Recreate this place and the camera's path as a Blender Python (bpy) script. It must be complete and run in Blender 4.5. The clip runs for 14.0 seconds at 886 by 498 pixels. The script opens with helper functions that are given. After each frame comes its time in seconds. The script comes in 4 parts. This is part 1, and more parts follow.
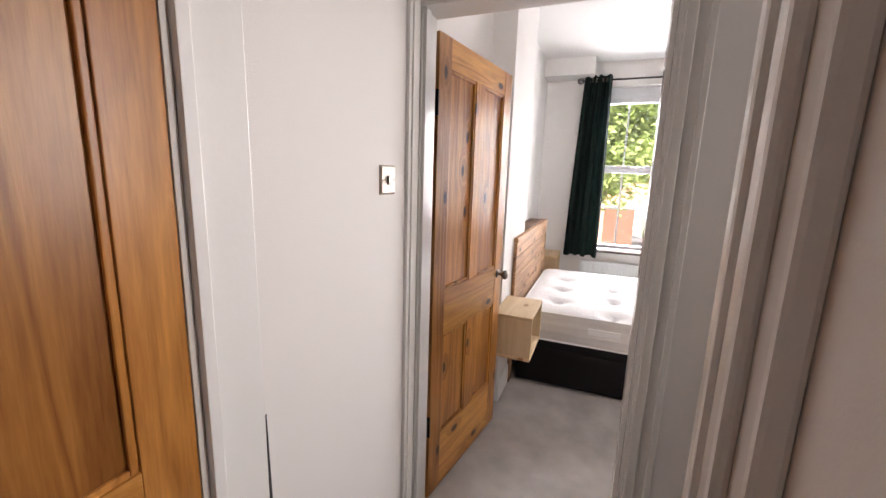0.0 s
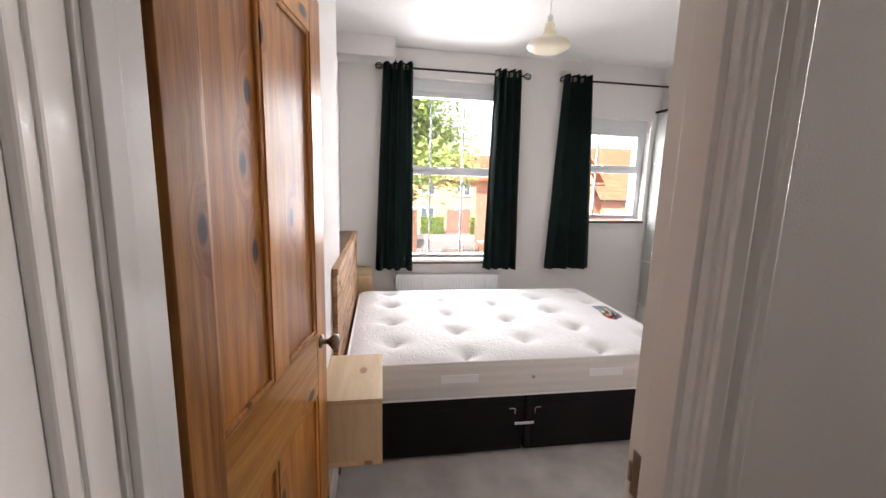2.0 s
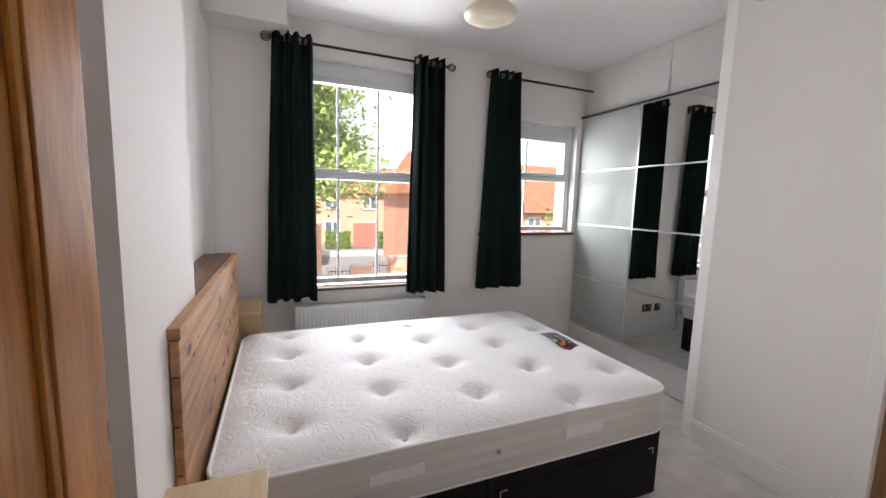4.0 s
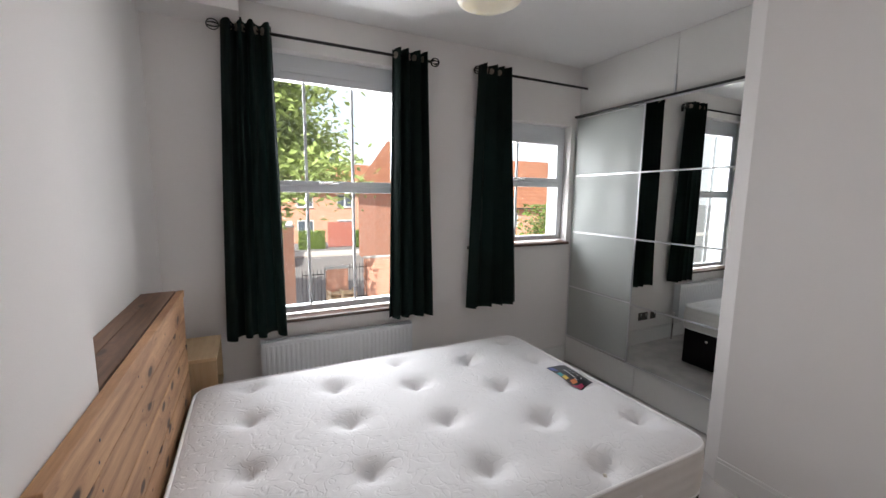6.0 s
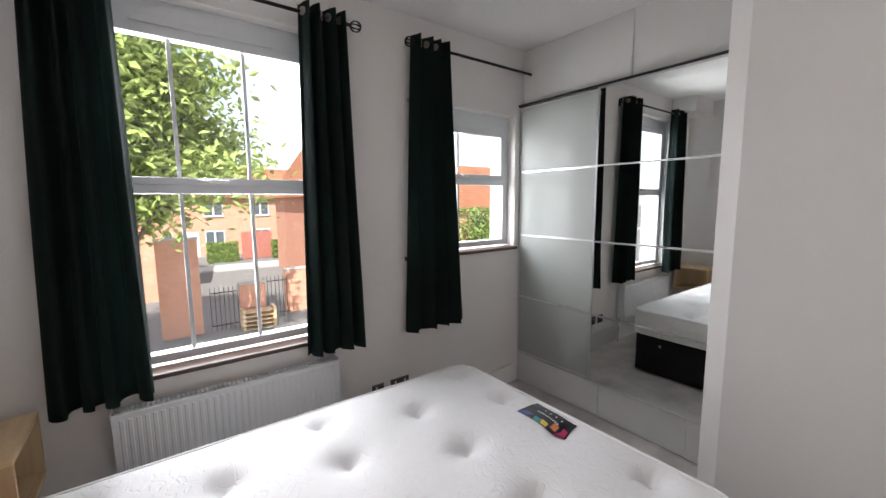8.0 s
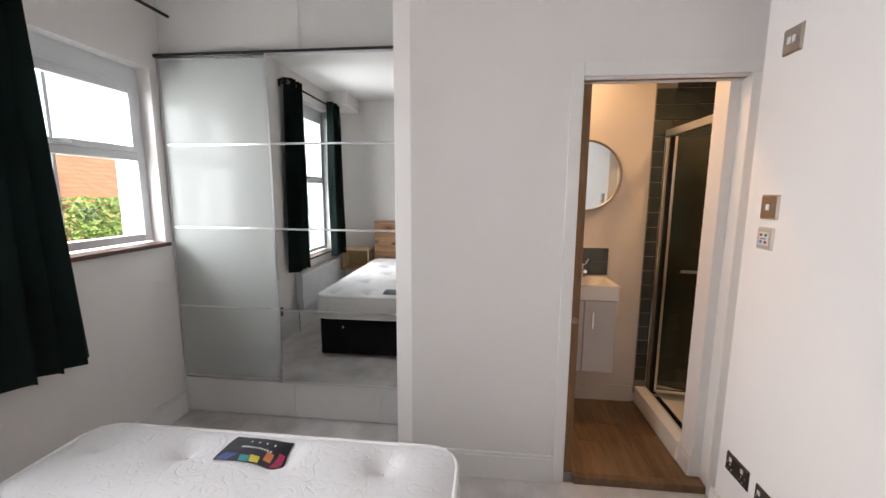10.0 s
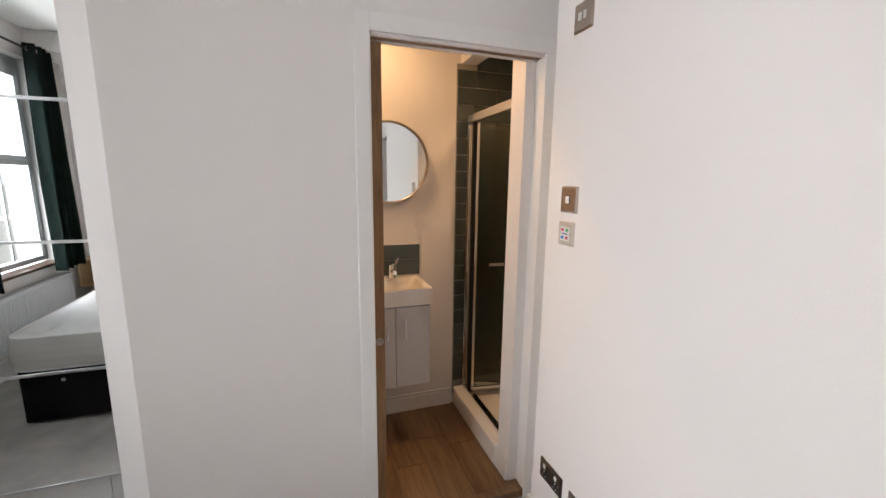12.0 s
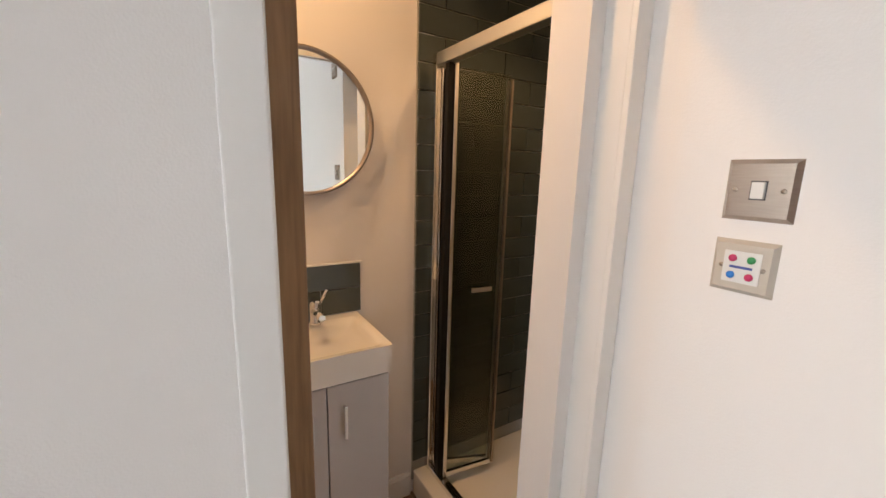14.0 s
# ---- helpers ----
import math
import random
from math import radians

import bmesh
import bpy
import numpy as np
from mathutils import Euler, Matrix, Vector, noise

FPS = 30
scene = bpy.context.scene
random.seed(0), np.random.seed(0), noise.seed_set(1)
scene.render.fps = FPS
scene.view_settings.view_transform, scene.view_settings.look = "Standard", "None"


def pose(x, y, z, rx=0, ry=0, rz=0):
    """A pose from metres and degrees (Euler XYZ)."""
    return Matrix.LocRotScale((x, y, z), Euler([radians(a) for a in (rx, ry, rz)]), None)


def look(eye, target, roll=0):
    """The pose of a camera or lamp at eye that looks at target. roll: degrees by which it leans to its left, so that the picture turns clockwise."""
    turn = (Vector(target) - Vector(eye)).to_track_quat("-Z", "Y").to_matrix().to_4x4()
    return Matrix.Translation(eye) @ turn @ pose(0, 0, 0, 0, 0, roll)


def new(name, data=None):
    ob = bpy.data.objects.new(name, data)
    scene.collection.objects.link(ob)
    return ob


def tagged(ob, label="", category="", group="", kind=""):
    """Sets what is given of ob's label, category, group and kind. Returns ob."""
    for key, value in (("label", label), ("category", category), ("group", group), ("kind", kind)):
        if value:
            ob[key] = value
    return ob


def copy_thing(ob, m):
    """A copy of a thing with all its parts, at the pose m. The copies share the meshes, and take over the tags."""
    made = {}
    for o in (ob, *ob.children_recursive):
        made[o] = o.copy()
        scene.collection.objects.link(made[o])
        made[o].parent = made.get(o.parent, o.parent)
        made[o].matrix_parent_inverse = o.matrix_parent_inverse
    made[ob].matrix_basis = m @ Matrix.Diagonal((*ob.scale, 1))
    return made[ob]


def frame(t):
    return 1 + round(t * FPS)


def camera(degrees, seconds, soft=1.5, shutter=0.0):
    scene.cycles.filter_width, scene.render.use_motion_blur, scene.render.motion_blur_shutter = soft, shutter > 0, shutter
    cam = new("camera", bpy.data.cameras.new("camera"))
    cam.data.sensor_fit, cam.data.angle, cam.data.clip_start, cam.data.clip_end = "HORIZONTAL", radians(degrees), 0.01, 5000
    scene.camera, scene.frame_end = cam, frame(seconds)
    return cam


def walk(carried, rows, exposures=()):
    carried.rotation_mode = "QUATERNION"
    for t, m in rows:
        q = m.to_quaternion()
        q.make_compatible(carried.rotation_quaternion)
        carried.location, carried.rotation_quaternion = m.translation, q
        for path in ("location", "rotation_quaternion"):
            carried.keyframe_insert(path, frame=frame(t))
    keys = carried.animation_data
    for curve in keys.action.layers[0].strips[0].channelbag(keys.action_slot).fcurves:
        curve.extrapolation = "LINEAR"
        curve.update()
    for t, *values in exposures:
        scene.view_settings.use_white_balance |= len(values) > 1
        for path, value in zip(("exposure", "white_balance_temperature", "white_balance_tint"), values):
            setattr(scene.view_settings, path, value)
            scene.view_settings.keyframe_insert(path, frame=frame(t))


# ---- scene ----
cam = camera(96.8, 14.0)
PATH = [
    (0, (0.262, -0.039, 1.439), (-0.473, 1.785, 1.074), 1.8),
    (0.5, (0.129, 0.177, 1.471), (-0.356, 2.085, 1.122), 1.0),
    (1, (0.038, 0.414, 1.445), (-0.156, 2.372, 1.084), 1.0),
    (1.5, (-0.059, 0.663, 1.459), (0.04, 2.629, 1.11), 1.1),
    (2, (-0.074, 0.825, 1.433), (0.237, 2.774, 1.111), 1.6),
    (2.5, (-0.046, 1.03, 1.35), (0.442, 2.953, 1.092), 1.8),
    (3, (-0.05, 1.201, 1.319), (0.576, 3.084, 1.07), 1.9),
    (5.5, (0.049, 1.853, 1.508), (0.888, 3.653, 1.266), 0.8),
    (6, (0.055, 1.911, 1.512), (0.923, 3.694, 1.247), 0.6),
    (6.5, (0.045, 2.001, 1.507), (0.887, 3.794, 1.237), 0.2),
    (7, (0.108, 2.129, 1.497), (0.914, 3.942, 1.244), -0.3),
    (9.5, (0.427, 2.748, 1.444), (2.332, 3.294, 1.174), -0.1),
    (10, (0.434, 2.716, 1.428), (2.402, 2.926, 1.141), 0.3),
    (10.5, (0.47, 2.687, 1.427), (2.441, 2.558, 1.109), 0.5),
    (11, (0.507, 2.658, 1.43), (2.439, 2.275, 1.084), 0.6),
    (11.5, (0.64, 2.571, 1.4), (2.536, 2.029, 1.069), 0.9),
    (12, (0.895, 2.506, 1.437), (2.76, 1.868, 1.097), 0.7),
    (12.5, (1.125, 2.504, 1.405), (2.925, 1.708, 1.049), 1.1),
    (13, (1.374, 2.504, 1.409), (3.083, 1.534, 1.036), 1.3),
    (13.5, (1.612, 2.463, 1.405), (3.273, 1.418, 1.016), 1.7),
    (14, (1.831, 2.358, 1.389), (3.503, 1.328, 1.011), 1.6),
]
EXPOSURES = [(0.0, 2.3, 6750, 18), (0.6, 2.05, 6750, 18), (1.0, 1.95, 6750, 18), (1.5, 1.95, 6750, 18), (2.5, 1.95, 6750, 18), (3.2, 1.8, 6600, 18), (5.3, 1.05, 6500, 15), (7.2, 1.05, 6500, 15), (9.5, 1.57, 6600, 16), (11.0, 1.52, 6580, 15), (12.5, 1.56, 6580, 14), (14.0, 1.66, 6650, 13)]
walk(cam, [(t, look(eye, target, roll)) for t, eye, target, roll in PATH], EXPOSURES)

# ---- world, sun, large lights ----
world = bpy.data.worlds.new("world")
scene.world = world
world.use_nodes = True
wn = world.node_tree
sky = wn.nodes.new("ShaderNodeTexSky")
sky.sky_type, sky.sun_disc = "NISHITA", False
sky.sun_elevation, sky.sun_rotation = radians(48), radians(205)
# bright broken cloud over the sky
cloud, cover, veil = wn.nodes.new("ShaderNodeTexNoise"), wn.nodes.new("ShaderNodeMapRange"), wn.nodes.new("ShaderNodeMix")
cloud.inputs["Scale"].default_value, cloud.inputs["Detail"].default_value = 2.4, 6
cover.inputs[1].default_value, cover.inputs[2].default_value, cover.inputs[3].default_value = 0.38, 0.58, 0.35
veil.data_type = "RGBA"
veil.inputs[7].default_value = (4.2, 4.3, 4.5, 1)
wn.links.new(cloud.outputs[0], cover.inputs[0])
wn.links.new(cover.outputs[0], veil.inputs[0])
wn.links.new(sky.outputs[0], veil.inputs[6])
wn.links.new(veil.outputs[2], wn.nodes["Background"].inputs[0])
wn.nodes["Background"].inputs[1].default_value = 0.15


def lamp(name, kind, energy, color, m, **settings):
    data = bpy.data.lights.new(name, kind)
    data.energy, data.color = energy, color
    if "size" in settings:
        data.shape, data.size, data.size_y = "RECTANGLE", settings["size"], settings["size_y"]
    if "spread" in settings:
        data.spread = radians(settings["spread"])
    if "radius" in settings:
        data.shadow_soft_size = settings["radius"]
    if "angle" in settings:
        data.angle = radians(settings["angle"])
    if "spot" in settings:
        data.spot_size, data.spot_blend = radians(settings["spot"]), 0.6
    ob = new(name, data)
    ob.matrix_world = m
    return ob


WIN1 = (0.03, 1.14, 0.64, 2.44)
WIN2 = (1.72, 2.76, 1.08, 2.165)
WALL_Y, CEIL = 4.775, 2.69
lamp("sun_light", "SUN", 5.0, (1.0, 0.95, 0.88), look((-6, -14, 16), (0, 0, 0)), angle=0.5)
lamp("sky_light_window_large", "AREA", 64, (0.95, 0.98, 1.0), look((0.585, 5.6, 1.8), (0.585, 3.0, 1.25)), size=1.5, size_y=2.1)
lamp("sky_light_window_small", "AREA", 32, (0.95, 0.98, 1.0), look((2.24, 5.6, 1.95), (2.24, 3.0, 1.3)), size=1.4, size_y=1.4)
# unseen fill lamp added to brighten the landing's west wall; no window there
lamp("fill_light_landing", "AREA", 1.9, (1.0, 0.97, 0.93), look((1.85, 1.27, 1.6), (-0.42, 0.55, 1.3)), size=0.08, size_y=1.3, spread=95)
lamp("downlight_beam", "SPOT", 10.0, (1.0, 0.6, 0.28), look((2.88, 2.36, 2.46), (2.86, 2.15, 0.0)), radius=0.03, spot=150)
lamp("shower_beam", "SPOT", 6.0, (1.0, 0.58, 0.26), look((2.75, 1.3, 2.3), (2.75, 1.3, 0)), radius=0.03, spot=110)

# ---- materials ----


def mat(name, color, rough=0.6, metal=0.0, var=0.06, scale=6.0, bump=0.0, bump_scale=200.0, spec=0.5, coat=0.0, stretch=(1, 1, 1), fine=0.0):
    m = bpy.data.materials.new(name)
    m.use_nodes = True
    n, l = m.node_tree.nodes, m.node_tree.links
    b = n["Principled BSDF"]
    b.inputs["Roughness"].default_value, b.inputs["Metallic"].default_value = rough, metal
    b.inputs["Specular IOR Level"].default_value, b.inputs["Coat Weight"].default_value = spec, coat
    tc, mp = n.new("ShaderNodeTexCoord"), n.new("ShaderNodeMapping")
    mp.inputs["Scale"].default_value = stretch
    l.new(tc.outputs["Object"], mp.inputs[0])
    n1 = n.new("ShaderNodeTexNoise")
    n1.inputs["Scale"].default_value, n1.inputs["Detail"].default_value = scale, 6
    l.new(mp.outputs[0], n1.inputs[0])
    ramp = n.new("ShaderNodeMix")
    ramp.data_type = "RGBA"
    ramp.inputs[6].default_value = (*[max(0, c * (1 - var)) for c in color], 1)
    ramp.inputs[7].default_value = (*[min(1, c * (1 + var)) for c in color], 1)
    l.new(n1.outputs[0], ramp.inputs[0])
    out = ramp.outputs[2]
    n2 = n.new("ShaderNodeTexNoise")
    n2.inputs["Scale"].default_value, n2.inputs["Detail"].default_value = bump_scale, 3
    l.new(mp.outputs[0], n2.inputs[0])
    if fine:
        f = n.new("ShaderNodeMix")
        f.data_type, f.blend_type = "RGBA", "OVERLAY"
        f.inputs[0].default_value = fine
        l.new(out, f.inputs[6])
        l.new(n2.outputs["Color"], f.inputs[7])
        out = f.outputs[2]
    l.new(out, b.inputs["Base Color"])
    if bump:
        bp = n.new("ShaderNodeBump")
        bp.inputs["Strength"].default_value, bp.inputs["Distance"].default_value = bump, 0.004
        l.new(n2.outputs[0], bp.inputs["Height"])
        l.new(bp.outputs[0], b.inputs["Normal"])
    return m


def wood(name, dark, light, axis=2, rough=0.45, knots=True, ring=14.0, knot_scale=5.5, knot_size=0.075, knot_color=(0.05, 0.02, 0.008), sparse=0.4, flat=1):
    """Sawn timber: grain runs along the axis and bends round scattered knots."""
    m = bpy.data.materials.new(name)
    m.use_nodes = True
    n, l = m.node_tree.nodes, m.node_tree.links
    b = n["Principled BSDF"]
    b.inputs["Roughness"].default_value = rough

    def math_node(op, x, y, z=None):
        q = n.new("ShaderNodeMath")
        q.operation = op
        for i, v in enumerate((x, y, z)):
            if v is None:
                continue
            if isinstance(v, (int, float)):
                q.inputs[i].default_value = v
            else:
                l.new(v, q.inputs[i])
        return q.outputs[0]

    def stretched(src, f):
        mp = n.new("ShaderNodeMapping")
        sc = [1.0, 1.0, 1.0]
        sc[axis] = f
        mp.inputs["Scale"].default_value = sc
        l.new(src, mp.inputs[0])
        return mp.outputs[0]

    def noise_node(src, scale, detail, dist=0.0):
        t = n.new("ShaderNodeTexNoise")
        t.inputs["Scale"].default_value, t.inputs["Detail"].default_value, t.inputs["Distortion"].default_value = scale, detail, dist
        l.new(src, t.inputs[0])
        return t.outputs[0]

    def blend(fac, x, y):
        q = n.new("ShaderNodeMix")
        q.data_type = "RGBA"
        l.new(fac, q.inputs[0])
        for i, v in ((6, x), (7, y)):
            if isinstance(v, tuple):
                q.inputs[i].default_value = (*v, 1)
            else:
                l.new(v, q.inputs[i])
        return q.outputs[2]

    tc, info = n.new("ShaderNodeTexCoord"), n.new("ShaderNodeObjectInfo")
    add = n.new("ShaderNodeVectorMath")
    add.operation = "MULTIPLY_ADD"
    add.inputs[1].default_value = (7.3, 5.1, 9.7)
    l.new(info.outputs["Random"], add.inputs[0])
    l.new(tc.outputs["Object"], add.inputs[2])
    src = add.outputs[0]
    grain = stretched(src, 0.07)
    near = None
    if knots:
        vo = n.new("ShaderNodeTexVoronoi")
        vo.voronoi_dimensions = "2D"
        vo.inputs["Scale"].default_value = knot_scale
        axes, flat_on = n.new("ShaderNodeSeparateXYZ"), n.new("ShaderNodeCombineXYZ")
        l.new(src, axes.inputs[0])
        l.new(axes.outputs[3 - axis - flat], flat_on.inputs[0])
        l.new(math_node("MULTIPLY", axes.outputs[axis], 0.5), flat_on.inputs[1])
        l.new(flat_on.outputs[0], vo.inputs[0])
        sep = n.new("ShaderNodeSeparateColor")
        l.new(vo.outputs["Color"], sep.inputs[0])
        on = math_node("GREATER_THAN", sep.outputs[0], sparse)
        wide, core = n.new("ShaderNodeMapRange"), n.new("ShaderNodeMapRange")
        for q, hi, lo in ((wide, 0.0, knot_size * 4.5), (core, knot_size * 0.75, knot_size * 1.5)):
            q.interpolation_type = "SMOOTHSTEP"
            q.inputs[1].default_value, q.inputs[2].default_value = hi, lo
            q.inputs[3].default_value, q.inputs[4].default_value = 1.0, 0.0
            l.new(vo.outputs["Distance"], q.inputs[0])
        near, heart = math_node("MULTIPLY", wide.outputs[0], on), math_node("MULTIPLY", core.outputs[0], on)
        push = n.new("ShaderNodeVectorMath")
        push.operation = "MULTIPLY_ADD"
        push.inputs[1].default_value = (0.045, 0.045, 0.045)
        l.new(near, push.inputs[0])
        l.new(grain, push.inputs[2])
        grain = push.outputs[0]
    big = noise_node(grain, ring, 2, 0.5)
    # growth rings: contours of the slow noise, with a slow change of tone between boards
    rings = math_node("PINGPONG", math_node("MULTIPLY", big, 4.0), 0.5)
    fine = noise_node(grain, 190, 4)
    slow = noise_node(stretched(src, 0.25), 5.0, 2)
    tone = math_node("MULTIPLY_ADD", rings, 0.6, math_node("MULTIPLY_ADD", fine, 0.45, math_node("MULTIPLY_ADD", slow, 1.0, -0.5)))
    ra = n.new("ShaderNodeValToRGB")
    ra.color_ramp.elements[0].position, ra.color_ramp.elements[1].position = 0.05, 0.7
    ra.color_ramp.elements[0].color, ra.color_ramp.elements[1].color = (*dark, 1), (*light, 1)
    l.new(tone, ra.inputs[0])
    out = ra.outputs[0]
    if knots:
        out = blend(math_node("MULTIPLY", near, 0.45), out, dark)
        out = blend(heart, out, knot_color)
    hue = n.new("ShaderNodeHueSaturation")
    l.new(math_node("MULTIPLY_ADD", info.outputs["Random"], 0.36, 0.82), hue.inputs["Value"])
    l.new(out, hue.inputs["Color"])
    l.new(hue.outputs[0], b.inputs["Base Color"])
    bp = n.new("ShaderNodeBump")
    bp.inputs["Strength"].default_value, bp.inputs["Distance"].default_value = 0.12, 0.002
    l.new(fine, bp.inputs["Height"])
    l.new(bp.outputs[0], b.inputs["Normal"])
    return m


def brickwork(name, c1, c2, mortar, scale=1.0, w=0.225, h=0.075):
    m = bpy.data.materials.new(name)
    m.use_nodes = True
    n, l = m.node_tree.nodes, m.node_tree.links
    b = n["Principled BSDF"]
    b.inputs["Roughness"].default_value = 0.85
    tc, sep, com = n.new("ShaderNodeTexCoord"), n.new("ShaderNodeSeparateXYZ"), n.new("ShaderNodeCombineXYZ")
    l.new(tc.outputs["Object"], sep.inputs[0])
    ad = n.new("ShaderNodeMath")
    l.new(sep.outputs[0], ad.inputs[0])
    l.new(sep.outputs[1], ad.inputs[1])
    l.new(ad.outputs[0], com.inputs[0])
    l.new(sep.outputs[2], com.inputs[1])
    br = n.new("ShaderNodeTexBrick")
    br.inputs["Scale"].default_value, br.inputs["Brick Width"].default_value, br.inputs["Row Height"].default_value = scale, w, h
    br.inputs["Mortar Size"].default_value = 0.008
    br.inputs["Color1"].default_value, br.inputs["Color2"].default_value, br.inputs["Mortar"].default_value = (*c1, 1), (*c2, 1), (*mortar, 1)
    l.new(com.outputs[0], br.inputs[0])
    l.new(br.outputs[0], b.inputs["Base Color"])
    bp = n.new("ShaderNodeBump")
    bp.inputs["Strength"].default_value = 0.3
    l.new(br.outputs["Fac"], bp.inputs["Height"])
    bp.invert = True
    l.new(bp.outputs[0], b.inputs["Normal"])
    return m


def glass_mat(name, tint=(1, 1, 1), rough=0.0):
    m = bpy.data.materials.new(name)
    m.use_nodes = True
    n, l = m.node_tree.nodes, m.node_tree.links
    n.remove(n["Principled BSDF"])
    tr, gl, mx, lw, pw, fr = n.new("ShaderNodeBsdfTransparent"), n.new("ShaderNodeBsdfGlossy"), n.new("ShaderNodeMixShader"), n.new("ShaderNodeLayerWeight"), n.new("ShaderNodeMath"), n.new("ShaderNodeMath")
    tr.inputs[0].default_value = (*tint, 1)
    gl.inputs["Roughness"].default_value = rough
    pw.operation, fr.operation = "POWER", "MULTIPLY_ADD"
    pw.inputs[1].default_value, fr.inputs[1].default_value, fr.inputs[2].default_value = 5.0, 0.85, 0.035
    l.new(lw.outputs["Facing"], pw.inputs[0])
    l.new(pw.outputs[0], fr.inputs[0])
    l.new(fr.outputs[0], mx.inputs[0])
    l.new(tr.outputs[0], mx.inputs[1])
    l.new(gl.outputs[0], mx.inputs[2])
    l.new(mx.outputs[0], n["Material Output"].inputs[0])
    return m


def glow(name, color, strength):
    m = bpy.data.materials.new(name)
    m.use_nodes = True
    b = m.node_tree.nodes["Principled BSDF"]
    b.inputs["Emission Color"].default_value, b.inputs["Emission Strength"].default_value = (*color, 1), strength
    return m


WALL = mat("matt_wall_paint", (0.79, 0.765, 0.745), 0.75, var=0.025, scale=2.5, bump=0.12, bump_scale=260)
CEILING = mat("ceiling_paint", (0.8, 0.79, 0.78), 0.85, var=0.02, scale=2, bump=0.1, bump_scale=220)
GLOSS = mat("gloss_white_paint", (0.76, 0.74, 0.71), 0.16, var=0.03, scale=5, bump=0.15, bump_scale=40, stretch=(1, 1, 0.15))
SATIN = mat("satin_white_paint", (0.79, 0.78, 0.76), 0.35, var=0.03, scale=5, bump=0.06, bump_scale=60)
UPVC = mat("white_window_plastic", (0.72, 0.74, 0.76), 0.3, var=0.02)
CARPET = mat("grey_cut_pile_carpet", (0.53, 0.505, 0.485), 0.95, var=0.42, scale=5.5, bump=0.9, bump_scale=380, spec=0.1, fine=0.3)
PINE = wood("waxed_pine", (0.25, 0.08, 0.014), (0.68, 0.305, 0.07), 2, 0.34, knot_scale=8.0, knot_size=0.095, sparse=0.66)
PINE_H = wood("waxed_pine_across", (0.32, 0.115, 0.02), (0.7, 0.35, 0.085), 0, 0.34, knot_scale=6.5, knot_size=0.09, sparse=0.6)
RUSTIC = wood("reclaimed_pine_board", (0.2, 0.09, 0.04), (0.53, 0.305, 0.155), 1, 0.6, ring=9.0, knot_scale=10.0, knot_size=0.13, sparse=0.68, flat=0)
RUSTIC_TOP = wood("dark_stained_shelf_board", (0.1, 0.045, 0.02), (0.26, 0.135, 0.07), 1, 0.42, knot_scale=6.0, sparse=0.3, flat=2)
PALE = wood("pale_softwood", (0.58, 0.4, 0.22), (0.72, 0.55, 0.34), 1, 0.55, flat=2, knot_color=(0.36, 0.2, 0.09))
PALE_V = wood("pale_softwood_side", (0.58, 0.4, 0.22), (0.72, 0.55, 0.34), 2, 0.55, knot_color=(0.36, 0.2, 0.09))
OAK = wood("oak_veneer", (0.12, 0.06, 0.025), (0.27, 0.15, 0.07), 2, 0.4, False, 30)
SILLWOOD = wood("dark_sill_wood", (0.035, 0.014, 0.008), (0.1, 0.04, 0.022), 0, 0.3, False)
PLANK = wood("oak_floor_plank", (0.11, 0.062, 0.03), (0.24, 0.145, 0.075), 0, 0.4, False, 18)
GREEN = mat("dark_green_curtain_fabric", (0.011, 0.026, 0.023), 0.8, var=0.25, scale=3, bump=0.35, bump_scale=700, spec=0.25)
IRON = mat("black_iron", (0.012, 0.011, 0.01), 0.5, 0.4, var=0.2)
TICKING = mat("mattress_damask", (0.74, 0.735, 0.74), 0.85, var=0.03, scale=9, bump=0.25, bump_scale=60, spec=0.15)
tn, tl = TICKING.node_tree.nodes, TICKING.node_tree.links
swirl, band, raise_ = tn.new("ShaderNodeTexNoise"), tn.new("ShaderNodeValToRGB"), tn.new("ShaderNodeBump")
swirl.inputs["Scale"].default_value, swirl.inputs["Detail"].default_value, swirl.inputs["Distortion"].default_value = 13, 0, 1.6
for pos, val in ((0.44, 1), (0.47, 0), (0.53, 0), (0.56, 1)):
    el = band.color_ramp.elements.new(pos)
    el.color = (val, val, val, 1)
band.color_ramp.elements[0].color = (1, 1, 1, 1)
tl.new(tn["Texture Coordinate"].outputs["Object"], swirl.inputs[0])
tl.new(swirl.outputs[0], band.inputs[0])
tl.new(band.outputs[0], raise_.inputs["Height"])
raise_.inputs["Strength"].default_value, raise_.inputs["Distance"].default_value = 0.3, 0.005
tl.new(tn["Bump"].outputs[0], raise_.inputs["Normal"])
tl.new(raise_.outputs[0], tn["Principled BSDF"].inputs["Normal"])
BORDER = mat("mattress_border_fabric", (0.66, 0.63, 0.6), 0.8, var=0.06, scale=4, bump=0.3, bump_scale=500, stretch=(1, 1, 6), spec=0.2)
PIPING = mat("mattress_tape", (0.78, 0.77, 0.76), 0.7, var=0.03)
TUFT = mat("tuft_felt", (0.62, 0.57, 0.5), 0.9, var=0.1)
BLACK = mat("black_divan_fabric", (0.0085, 0.007, 0.009), 0.85, var=0.3, bump=0.4, bump_scale=600, spec=0.2)
STEEL = mat("brushed_steel", (0.42, 0.36, 0.31), 0.32, 1.0, var=0.12, scale=30, stretch=(1, 1, 12))
CHROME = mat("chrome", (0.75, 0.74, 0.72), 0.08, 1.0, var=0.04)
